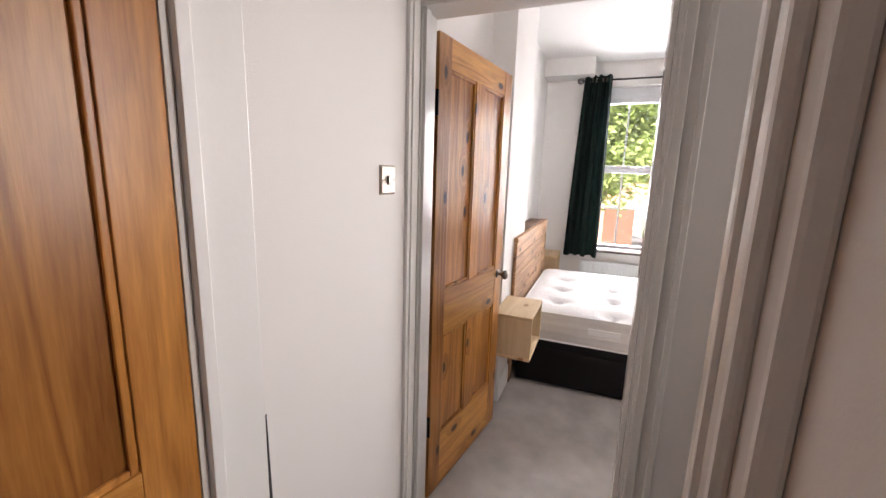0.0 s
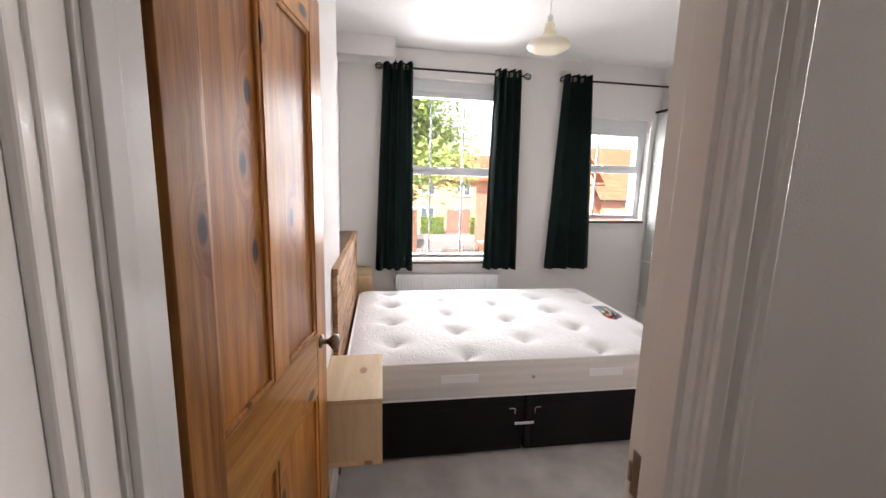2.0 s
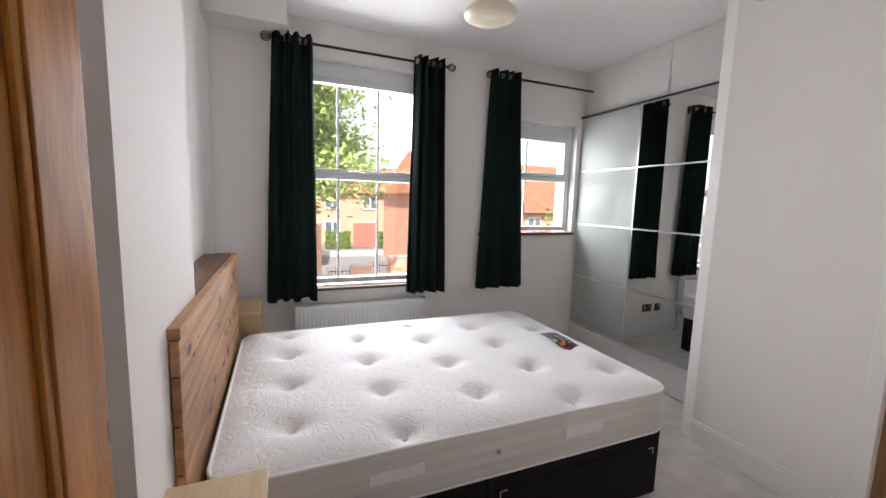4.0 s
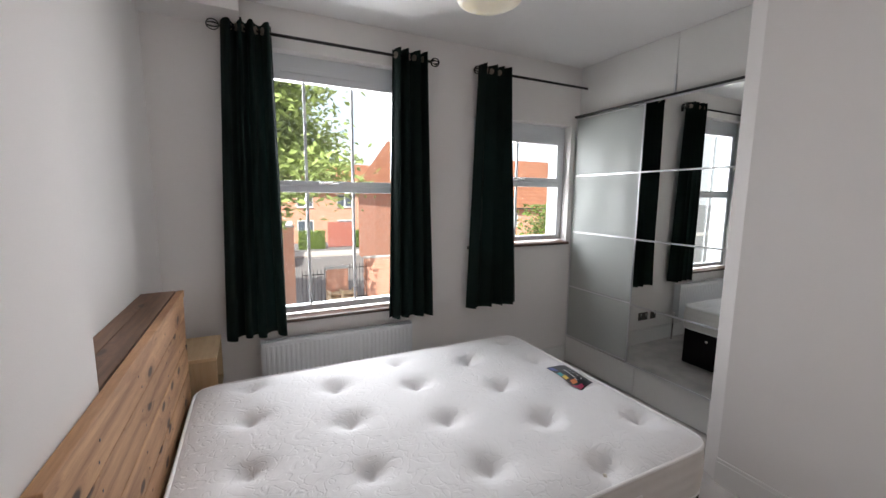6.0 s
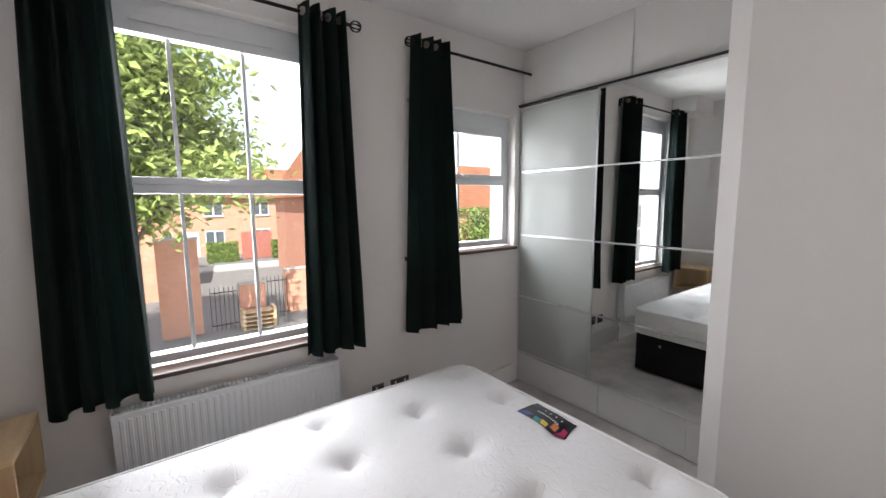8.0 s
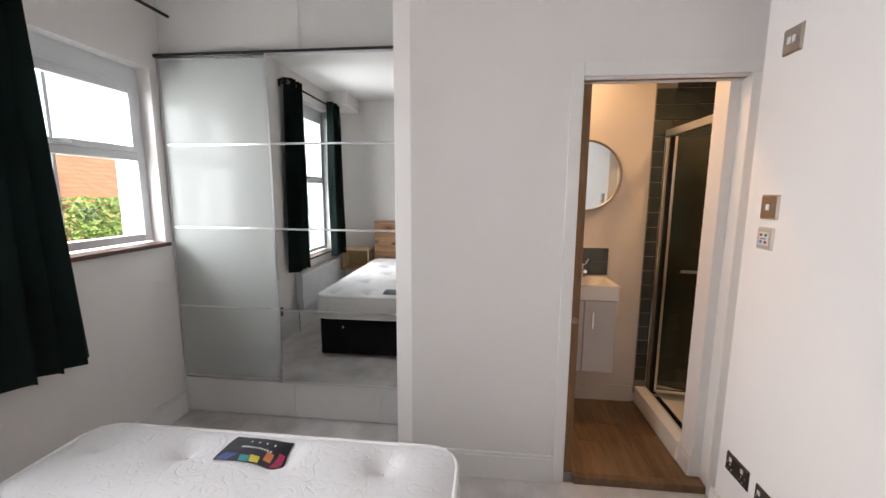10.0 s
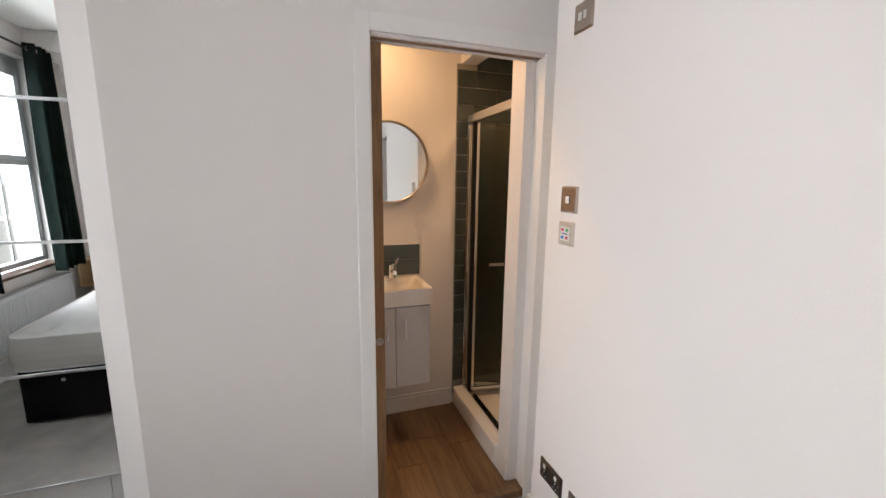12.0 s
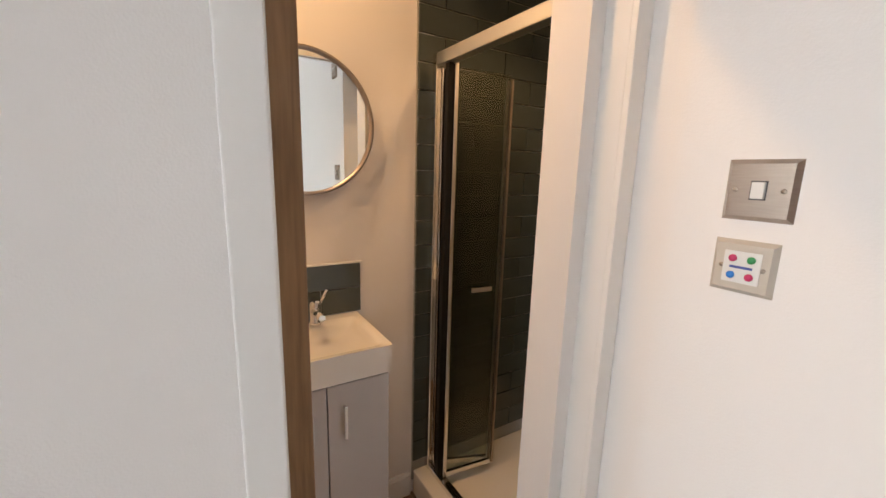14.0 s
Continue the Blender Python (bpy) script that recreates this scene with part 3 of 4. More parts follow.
def mattress_top(x, y):
    """Height of the quilted top, pulled down at each tuft and towards the edges."""
    e = max(0.0, min(x, ML - x, y, MW - y))
    z = MH - 0.018 + 0.03 * (1 - math.exp(-e / 0.07))
    for tx, ty in TUFTS:
        d2 = (x - tx) ** 2 + ((y - ty) * 1.15) ** 2
        if d2 < 0.06:
            z -= 0.03 * math.exp(-math.sqrt(d2) / 0.03) + 0.028 * math.exp(-d2 / 0.006)
    return z + 0.004 * noise.noise((x * 5, y * 5, 3)) + 0.0012 * noise.noise((x * 40, y * 40, 7))


nx, ny = 160, 120
bm, grid = bmesh.new(), []
for i in range(nx + 1):
    row = []
    for j in range(ny + 1):
        x, y = rounded(i / nx, j / ny)
        z = mattress_top(x, y)
        row.append(bm.verts.new((x, y, z)))
    grid.append(row)
for a, b in zip(grid, grid[1:]):
    for j in range(ny):
        bm.faces.new((a[j], a[j + 1], b[j + 1], b[j])).smooth = True
part("top_panel", bm, TICKING, mt)
ring = []
for s in range(60):
    ring.append(rounded(s / 60, 0))
for s in range(44):
    ring.append(rounded(1, s / 44))
for s in range(60):
    ring.append(rounded(1 - s / 60, 1))
for s in range(44):
    ring.append(rounded(0, 1 - s / 44))
bm, rows = bmesh.new(), []
for k in range(13):
    v = k / 12
    out = 0.012 * math.sin(math.pi * v) + 0.004 * abs(math.sin(math.pi * 4 * v))
    row = []
    for x, y in ring:
        dx, dy = x - ML / 2, y - MW / 2
        d = math.hypot(dx, dy)
        row.append(bm.verts.new((x + dx / d * out, y + dy / d * out, 0.002 + (MH - 0.02) * v)))
    rows.append(row)
for a, b in zip(rows, rows[1:]):
    for i in range(len(ring)):
        bm.faces.new((a[i], a[(i + 1) % len(ring)], b[(i + 1) % len(ring)], b[i])).smooth = True
bm.faces.new(rows[0][::-1])
part("border", bm, BORDER, mt)
for z in (0.008, MH - 0.017):
    bm = bmesh.new()
    for p, q in zip(ring, ring[1:] + ring[:1]):
        tube(bm, (p[0], p[1], z), (q[0], q[1], z), 0.007, seg=8, caps=False)
    part("piping", bm, PIPING, mt, "white edge tape")
for tx, ty in TUFTS:
    part("tuft", lathe([(0.0, 0.006), (0.007, 0.005), (0.011, 0.001), (0.011, -0.002)], 10, (tx, ty, MH - 0.047)), TUFT, mt)
for x0, x1 in ((0.5, 0.71), (1.36, 1.57)):
    part("handle", boxes((x0, x1, -0.019, -0.013, 0.105, 0.15), bevel=0.002), PIPING, mt, "white webbing handle")
part("air_vent", lathe([(0.0, 0), (0.011, 0), (0.009, 0.006), (0.0, 0.006)], 12, (1.03, -0.014, 0.12), Matrix.Rotation(radians(90), 4, "X")), STEEL, mt)

# printed label lying on the mattress
lab = thing("mattress_label", "dark glossy printed label with coloured corner, on mattress", "label", (BX0, BY0 - 0.01, BASE_TOP + FL))
LX, LY = 1.58 - BX0, 3.41 - BY0 + 0.01


def label_sheet(x0, x1, y0, y1, lift, n=8, slant=0.0):
    bm, rows = bmesh.new(), []
    for i in range(n + 1):
        u = i / n
        rows.append([bm.verts.new((LX + x0 + (x1 - x0) * u, LY + y0 + (y1 - y0) * k / n + slant * u, mattress_top(LX + x0 + (x1 - x0) * u, LY + y0 + (y1 - y0) * k / n + slant * u) + 0.004 + lift)) for k in range(n + 1)])
    for a, b in zip(rows, rows[1:]):
        for k in range(n):
            bm.faces.new((a[k], a[k + 1], b[k + 1], b[k])).smooth = True
    return bm


part("sheet", label_sheet(0, 0.145, 0, 0.225, 0.0, 14), INK["black"], lab)
for nme, x0, x1, y0, y1, sl in (("indigo", 0.003, 0.04, 0.175, 0.222, -0.02), ("teal", 0.003, 0.035, 0.1, 0.135, 0.008), ("yellow", 0.006, 0.04, 0.065, 0.098, 0.01), ("orange", 0.03, 0.075, 0.035, 0.06, 0.008), ("magenta", 0.004, 0.09, 0.003, 0.024, 0.006)):
    part("print_patch", label_sheet(x0, x1, y0, y1, 0.0012, 6, sl), INK[nme], lab)
for x, n_, w in ((0.075, 11, 0.115), (0.108, 4, 0.12)):
    for i in range(n_):
        y0 = 0.055 + i * w / n_
        part("print_mark", label_sheet(x, x + 0.01, y0, y0 + 0.006, 0.0015, 2), INK["white"], lab)

# ---- headboard ----
hb = thing("headboard", "reclaimed pine plank headboard with a shelf top", "headboard", (0, 0, 0))
HY0, HY1, HZ = 2.73, 4.27, 1.02
rows_z = [0.3, 0.445, 0.59, 0.735, 0.88, 0.985]
for za, zb in zip(rows_z, rows_z[1:]):
    part("board", boxes((-0.306, -0.282 + random.uniform(-0.002, 0.002), HY0, HY1, za + 0.0025, zb - 0.0025), bevel=0.003), RUSTIC, hb)
part("edge_board", boxes((-0.308, -0.277, HY0 - 0.002, HY1 + 0.002, 0.987, HZ), bevel=0.003), RUSTIC, hb)
part("shelf_board", boxes((-0.395, -0.3135, 3.122, HY1 + 0.002, 0.994, HZ), bevel=0.003), RUSTIC_TOP, hb, "dark stained shelf board")
part("shelf_board", boxes((-0.458, -0.398, 3.122, HY1 + 0.002, 0.994, HZ - 0.002), bevel=0.003), RUSTIC_TOP, hb)
part("end_board", boxes((-0.458, -0.309, HY1 - 0.022, HY1, FL, 0.992), bevel=0.002), RUSTIC, hb)
part("leg", boxes((-0.304, -0.285, HY0 + 0.02, HY0 + 0.1, FL, 0.299)), RUSTIC, hb)
part("leg", boxes((-0.304, -0.285, HY1 - 0.1, HY1 - 0.02, FL, 0.299)), RUSTIC, hb)

for za, zb in zip(rows_z, rows_z[1:]):
    for y in (2.98, 3.36, 3.74, 4.05):
        for k in (0.3, 0.72):
            part("nail_hole", lathe([(0.0, 0.0006), (0.0042, 0.0006), (0.0042, 0.0)], 8, (-0.2795, y + random.uniform(-0.02, 0.02), za + (zb - za) * k), Matrix.Rotation(radians(90), 4, "Y")), DARKPLASTIC, hb)

# ---- bedside boxes ----
def bedside(at, depth, width, label):
    th = thing("bedside_box", label, "bedside table", at, group="bedside boxes")
    h, t = 0.281, 0.02
    part("top", boxes((0, depth, 0, width, h - t, h), bevel=0.002), PALE, th)
    part("bottom", boxes((0, depth, 0, width, 0, t), bevel=0.002), PALE, th)
    part("side", boxes((0, depth - 0.001, 0.001, t, t, h - t)), PALE_V, th)
    part("side", boxes((0, depth - 0.001, width - t, width - 0.001, t, h - t)), PALE_V, th)
    part("back", boxes((0, 0.012, t, width - t, t, h - t)), PALE_V, th)
    return th


bedside((XP + 0.001, 2.243, 0.334), 0.242, 0.408, "pale softwood open box shelf fixed to wall")
bedside((X0 + 0.001, 4.33, 0.334), 0.30, 0.40, "softwood open box shelf in window corner")

# ---- wardrobe ----
wd = thing("sliding_wardrobe", "white glass and mirror sliding wardrobe with white plinth", "wardrobe", (2.79, 3.08, 0.0))
D1, D0, D2 = 1.69, 0.95, 0.08
part("carcass", boxes((0.08, 0.70, 0.03, D1, 0.15, 2.26)), PANEL, wd)
for px, p0, p1 in ((0.015, 0.3, 0.888), (0.015, 0.892, 1.49), (0.012, 0.03, 0.296)):
    part("plinth", boxes((px, 0.05, p0, p1, FL + 0.008, 0.145), bevel=0.001), PANEL, wd)
part("side_strip", boxes((0.03, 0.08, 1.491, D1, FL, 0.145)), PANEL, wd)


def sliding_door(y0, y1, x, material, label):
    d = part("sliding_door", boxes((x, x + 0.018, y0 + 0.012, y1 - 0.012, 0.17, 2.225)), material, wd, label)
    part("stile", boxes((x - 0.004, x + 0.022, y0, y0 + 0.012, 0.158, 2.238)), ALU, d)
    part("stile", boxes((x - 0.004, x + 0.022, y1 - 0.012, y1, 0.158, 2.238)), ALU, d)
    part("rail", boxes((x - 0.003, x + 0.022, y0 + 0.012, y1 - 0.012, 0.158, 0.17)), ALU, d)
    part("rail", boxes((x - 0.003, x + 0.022, y0 + 0.012, y1 - 0.012, 2.225, 2.238)), ALU, d)
    for z in (0.66, 1.19, 1.715):
        part("divider", boxes((x - 0.003, x + 0.0, y0 + 0.012, y1 - 0.012, z - 0.006, z + 0.006)), ALU, d)


sliding_door(D0, D1 - 0.003, 0.026, WGLASS, "white glass door in aluminium frame")
sliding_door(D2, D0 + 0.012, -0.006, MIRROR, "mirror door in aluminium frame")
part("top_track", boxes((0.0, 0.075, 0.03, D1, 2.24, 2.258)), DARKPLASTIC, wd)
part("upper_panel", boxes((0.06, 0.08, 0.772, D1, 2.262, CEIL - 0.002)), PANEL, wd)
part("upper_panel", boxes((0.06, 0.08, 0.03, 0.768, 2.262, CEIL - 0.002)), PANEL, wd)
part("cover_strip", boxes((0.05, 0.06, 0.764, 0.78, 2.262, 2.4)), ALU, wd, "grey cover strip")

# ---- pendant lamp ----
pl = thing("pendant_lamp", "cream plastic pendant shade hanging from ceiling rose", "pendant lamp", (1.0, 3.43, 0))
part("shade", lathe([(0.0, 2.318), (0.06, 2.314), (0.11, 2.318), (0.135, 2.332), (0.14, 2.345), (0.125, 2.362), (0.085, 2.382), (0.05, 2.402), (0.036, 2.43), (0.032, 2.47), (0.02, 2.485), (0.0, 2.487)], 40), SHADE, pl)
part("lamp_holder", lathe([(0.0, 2.48), (0.018, 2.486), (0.018, 2.52), (0.008, 2.53)], 20), WHITEPLASTIC, pl)
part("cord", tube(bmesh.new(), (0, 0, 2.44), (0, 0, 2.66), 0.0035, seg=8), WHITEPLASTIC, pl)
part("ceiling_rose", lathe([(0.0, 2.655), (0.012, 2.655), (0.04, 2.672), (0.045, CEIL)], 24), WHITEPLASTIC, pl)


# ---- wall plates ----
def plate(name, label, category, m, w, h, body, inserts, group=""):
    """A wall plate in the plane x, z, its face towards -y."""
    th = thing(name, label, category, group=group)
    th.matrix_world = m
    bm = boxes((-w / 2, w / 2, -0.008, 0, -h / 2, h / 2))
    front = [v for v in bm.verts if v.co.y < -0.004]
    for v in front:
        v.co.x -= math.copysign(0.007, v.co.x)
        v.co.z -= math.copysign(0.007, v.co.z)
    part("face_plate", bm, body, th)
    for s in (-1, 1):
        part("screw", lathe([(0.0, 0.0015), (0.0035, 0.001), (0.004, 0)], 10, (s * (w / 2 - 0.016), -0.008, 0), Matrix.Rotation(radians(90), 4, "X")), STEEL, th)
    for nme, x0, x1, z0, z1, d, mt_ in inserts:
        part(nme, boxes((x0, x1, -0.008 - d, -0.007, z0, z1), bevel=min(0.0015, d / 2.5)), mt_, th)
    return th


def face(x, y, z, normal):
    """Pose of a plate at a place on a wall, by the way that it faces."""
    return pose(x, y, z, 0, 0, {"-y": 0, "+y": 180, "+x": 90, "-x": -90}[normal])


BEIGE = mat("beige_satin_metal", (0.55, 0.5, 0.43), 0.4, 0.3, var=0.05)
rocker = [("rocker_bezel", -0.011, 0.011, -0.015, 0.015, 0.001, DARKPLASTIC), ("rocker", -0.009, 0.009, -0.013, 0.013, 0.005, WHITEPLASTIC)]
grocker = [("rocker_bezel", -0.011, 0.011, -0.015, 0.015, 0.001, DARKPLASTIC), ("rocker", -0.009, 0.009, -0.013, 0.013, 0.006, STEEL)]
plate("light_switch", "brushed steel light switch on landing wall", "light switch", face(-0.42, 1.13, 1.42, "+x"), 0.1, 0.098, STEEL, grocker)
plate("light_switch", "brushed steel single light switch beside pocket door", "light switch", face(2.103, 1.61, 1.376, "+y"), 0.096, 0.096, STEEL, rocker)
plate("fan_isolator", "brushed steel isolator switch high on wall", "switch", face(2.09, 1.61, 1.985, "+y"), 0.096, 0.096, STEEL, [("rocker", -0.02, -0.004, -0.012, 0.012, 0.003, WHITEPLASTIC), ("rocker", 0.006, 0.02, -0.012, 0.012, 0.003, WHITEPLASTIC)])
mp_ = plate("isolator_plate", "beige steel plate with four coloured buttons", "control plate", face(2.108, 1.61, 1.252, "+y"), 0.09, 0.088, BEIGE, [("button_panel", -0.026, 0.026, -0.026, 0.026, 0.0015, WHITEPLASTIC)])
for bx, bz, c in ((-0.013, 0.014, "magenta"), (0.013, 0.014, "green"), (-0.013, -0.014, "blue"), (0.013, -0.014, "magenta")):
    part("button", lathe([(0.0, 0.004), (0.005, 0.004), (0.006, 0.002), (0.006, 0)], 14, (bx, -0.0095, bz), Matrix.Rotation(radians(90), 4, "X")), INK[c], mp_)
part("print_mark", boxes((-0.016, 0.016, -0.0105, -0.0095, -0.002, 0.002)), INK["indigo"], mp_)


def socket(m, double, label):
    w = 0.15 if double else 0.09
    ins = []
    for s in ((-0.038, 0.038) if double else (0.0,)):
        ins += [("rocker", s - 0.007 if double else -0.024, s + 0.007 if double else -0.008, 0.012, 0.03, 0.003, WHITEPLASTIC), ("pin_block", s - 0.016, s + 0.016, -0.03, 0.004, 0.0008, DARKPLASTIC), ("pin_slot", s - 0.003, s + 0.003, -0.006, 0.002, 0.0012, WHITEPLASTIC), ("pin_slot", s - 0.013, s - 0.007, -0.024, -0.02, 0.0012, WHITEPLASTIC), ("pin_slot", s + 0.007, s + 0.013, -0.024, -0.02, 0.0012, WHITEPLASTIC)]
    return plate("wall_socket", label, "socket", m, w, 0.09, SOCKET_STEEL, ins, "wall sockets")


SOCKET_STEEL = mat("dark_brushed_nickel", (0.1, 0.085, 0.075), 0.35, 0.8, var=0.1)
socket(face(1.615, WALL_Y, 0.20, "-y"), True, "dark nickel double socket below small window")
socket(face(1.445, WALL_Y, 0.20, "-y"), False, "dark nickel single outlet below small window")
socket(face(2.106, 1.61, 0.245, "+y"), True, "dark nickel double socket above skirting")
socket(face(1.945, 1.61, 0.235, "+y"), False, "dark nickel single outlet above skirting")


# ---- bedroom door and frame ----
def architrave(bm, axis, fixed, depth, a0, a1, z1, w, both=True, sides="lr"):
    """Moulded casing round an opening, on the plane axis=fixed, standing out by depth."""
    steps = [(0.0, w, depth * 0.55), (0.008, w * 0.42, depth), (w * 0.78, w, depth * 0.95)]
    for o0, o1, d in steps:
        lo, hi = min(fixed, fixed + d), max(fixed, fixed + d)
        spans = []
        if "l" in sides:
            spans.append((a0 - o1, a0 - o0, FL, z1 + o1))
        if "r" in sides:
            spans.append((a1 + o0, a1 + o1, FL, z1 + o1))
        spans.append((a0 - (o0 if "l" in sides else 0), a1 + (o0 if "r" in sides else 0), z1 + o0, z1 + o1))
        for p, q, za, zb in spans:
            if axis == "y":
                box(bm, p, q, lo, hi, za, zb, bevel=0.003)
            else:
                box(bm, lo, hi, p, q, za, zb, bevel=0.003)
    return bm


structure("trim_bedroom_door_lining", boxes((-0.413, -0.393, 1.325, 1.455, FL, 2.045), (0.405, 0.428, 1.325, 1.455, FL, 2.045), (-0.393, 0.405, 1.325, 1.455, 2.022, 2.045), (0.39, 0.405, 1.34, 1.40, FL, 2.022), (-0.393, -0.38, 1.335, 1.375, FL, 2.022), bevel=0.002), GLOSS, "gloss white door lining and stops", "door frame")
structure("trim_bedroom_door_casing", architrave(bmesh.new(), "y", 1.33, -0.022, -0.405, 0.415, 2.035, 0.085, sides="r"), GLOSS, "gloss white moulded door casing", "door casing")
structure("trim_bedroom_door_casing_hinge_side", boxes((-0.42, -0.398, 1.275, 1.324, FL, 2.1), (-0.42, -0.404, 1.255, 1.276, FL, 2.1), bevel=0.004), GLOSS, "gloss white moulded door casing", "door casing")
kp = thing("strike_plate", "worn brass strike plate on the door frame", "strike plate", (0.405, 1.425, 0.9))
part("plate", boxes((-0.0025, 0, -0.012, 0.012, -0.045, 0.045)), STEEL, kp)
part("lip", boxes((-0.007, -0.0025, 0.01, 0.016, -0.02, 0.02)), STEEL, kp)


def panel_door(name, at, rz, label, width=0.765, height=2.085, knob=True):
    d = thing(name, label, "door", at, rz)
    t, s = 0.035, 0.098
    rails = [(0.0, 0.29), (0.8, 1.02), (1.965, height)]
    part("stile", boxes((0, s, 0, t, 0, height), bevel=0.002), PINE, d)
    part("stile", boxes((width - s, width, 0, t, 0, height), bevel=0.002), PINE, d)
    for z0, z1 in rails:
        part("rail", boxes((s, width - s, 0.0005, t - 0.0005, z0, z1), bevel=0.0015), PINE_H, d)
    m0, m1 = width / 2 - 0.045, width / 2 + 0.045
    for z0, z1 in ((rails[0][1], rails[1][0]), (rails[1][1], rails[2][0])):
        part("muntin", boxes((m0, m1, 0.0005, t - 0.0005, z0, z1), bevel=0.0015), PINE, d)
        for x0, x1 in ((s, m0), (m1, width - s)):
            part("panel", boxes((x0, x1, 0.013, t - 0.013, z0, z1)), PINE, d)
            for fa, fb in ((0.004, 0.013), (t - 0.013, t - 0.004)):
                w = 0.014
                part("moulding", boxes((x0, x0 + w, fa, fb, z0, z1), (x1 - w, x1, fa, fb, z0, z1), (x0 + w, x1 - w, fa, fb, z0, z0 + w), (x0 + w, x1 - w, fa, fb, z1 - w, z1), bevel=0.003), PINE, d)
    if knob:
        for sgn, y in ((-1, 0), (1, t)):
            k = lathe([(0.024, 0), (0.024, 0.004), (0.01, 0.008), (0.009, 0.024), (0.016, 0.032), (0.026, 0.042), (0.028, 0.05), (0.023, 0.06), (0.0, 0.065)], 24, (width - 0.06, y, 0.977), Matrix.Rotation(radians(90 * (1 if sgn < 0 else -1)), 4, "X"))
            part("knob", k, KNOB, d, "worn pewter door knob")
    for z in (0.38, 1.82):
        part("hinge", boxes((-0.006, 0.0, -0.003, t * 0.8, z - 0.05, z + 0.05)), IRON, d, "black steel hinge")
    return d


KNOB = mat("worn_pewter", (0.22, 0.19, 0.16), 0.32, 1.0, var=0.2, scale=20)
panel_door("panelled_door", (-0.388, 1.475, FL + 0.012), 81.2, "waxed knotty pine four-panel door, open, with pewter knob")
panel_door("panelled_door", (-0.455, 0.415, FL + 0.012), -90, "waxed knotty pine four-panel door, closed, on landing", knob=False)
structure("trim_landing_door_lining", boxes((-0.47, -0.418, 0.417, 0.43, FL, 2.03), (-0.47, -0.418, -0.36, -0.347, FL, 2.03), (-0.47, -0.418, -0.347, 0.417, 2.018, 2.03)), GLOSS, "gloss white landing door lining", "door frame")
structure("trim_landing_door_casing", boxes((-0.42, -0.402, 0.432, 0.458, FL, 2.14), (-0.42, -0.4155, 0.459, 0.575, FL, 2.14), bevel=0.002), SATIN, "white painted casing of landing door", "door casing")
# flat dark wedge on the wall: shade of the casing's gap, painted not recessed
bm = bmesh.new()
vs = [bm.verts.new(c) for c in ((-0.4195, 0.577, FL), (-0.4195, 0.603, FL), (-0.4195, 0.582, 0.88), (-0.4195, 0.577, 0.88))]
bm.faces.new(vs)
structure("trim_gap_shade", bm, DARKPLASTIC, "flat dark tapering sheet, painted shade of the gap beside the casing", "gap")
structure("trim_landing_opening_casing", boxes((0.385, 0.41, 0.3, 0.425, FL, 2.4), (0.37, 0.386, 0.33, 0.36, FL, 2.4), (0.372, 0.386, 0.39, 0.415, FL, 2.4), (0.39, 0.55, 0.42, 0.44, FL, 2.4), bevel=0.006), GLOSS, "gloss white moulded casing of landing opening", "door casing")

# ---- pocket door ----
CX = XE - 0.016
structure("trim_pocket_casing", boxes((CX, XE, 2.278, 2.334, FL, 2.02), (CX, XE, 1.508, 2.278, 1.955, 2.02), (CX, XE, 1.508, 1.56, FL, 1.955), bevel=0.003), SATIN, "white painted flat pocket door casing", "door casing")
structure("trim_pocket_lining", boxes((XE + 0.001, 2.465, 1.507, 1.558, FL, 1.95), (XE + 0.001, 2.415, 2.2735, 2.2765, FL, 1.95), (XE + 0.001, 2.415, 1.558, 2.269, 1.945, 1.964), (2.45, 2.47, 2.267, 2.276, FL, 1.95), (2.45, 2.47, 1.558, 2.267, 1.94, 1.964)), SATIN, "white painted pocket door lining", "door frame")
structure("trim_pocket_track", boxes((2.416, 2.449, 1.559, 2.267, 1.946, 1.956)), OAK, "dark sliding door track slot", "door track")
pdoor = thing("pocket_door", "oak veneer pocket door slid into the wall", "door", (2.418, 2.232, FB + 0.01))
part("leaf", boxes((0, 0.028, 0, 0.72, 0, 1.985), bevel=0.002), OAK, pdoor)
part("finger_pull", lathe([(0.0, 0.001), (0.011, 0.001), (0.013, 0.003), (0.016, 0.003), (0.016, 0)], 20, (0, 0.022, 0.84), Matrix.Rotation(radians(-90), 4, "Y")), STEEL, pdoor, "round steel finger pull")
structure("trim_threshold", boxes((XE - 0.012, 2.43, 1.562, 2.22, FL, FB + 0.004), bevel=0.004), PLANK, "oak threshold strip at the carpet edge", "threshold")

# ---- shower room ----
shf = structure("floor_shower_room", boxes((2.431, XB, 1.45, 2.98, -0.25, FB - 0.006)), GROUT, "oak effect plank floor in shower room", "floor")
vu = thing("vanity_unit", "light grey two-door wall-hung vanity unit", "vanity unit", (2.905, 1.885, 0.295))
VW = 0.40
part("cabinet", boxes((0.018, XB - 2.905, 0.0, VW, 0, 0.468)), GREYUNIT, vu)
for y0 in (0.0, VW / 2):
    dr = part("door", boxes((0, 0.017, y0 + 0.002, y0 + VW / 2 - 0.002, 0.0, 0.462), bevel=0.002), GREYUNIT, vu)
    hy = y0 + (VW / 2 - 0.05 if y0 == 0 else 0.05)
    hbm = boxes((-0.024, -0.016, hy - 0.005, hy + 0.005, 0.29, 0.4), (-0.018, 0, hy - 0.004, hy + 0.004, 0.295, 0.305), (-0.018, 0, hy - 0.004, hy + 0.004, 0.385, 0.395), bevel=0.002)
    part("handle", hbm, CHROME, dr, "chrome bar handle")
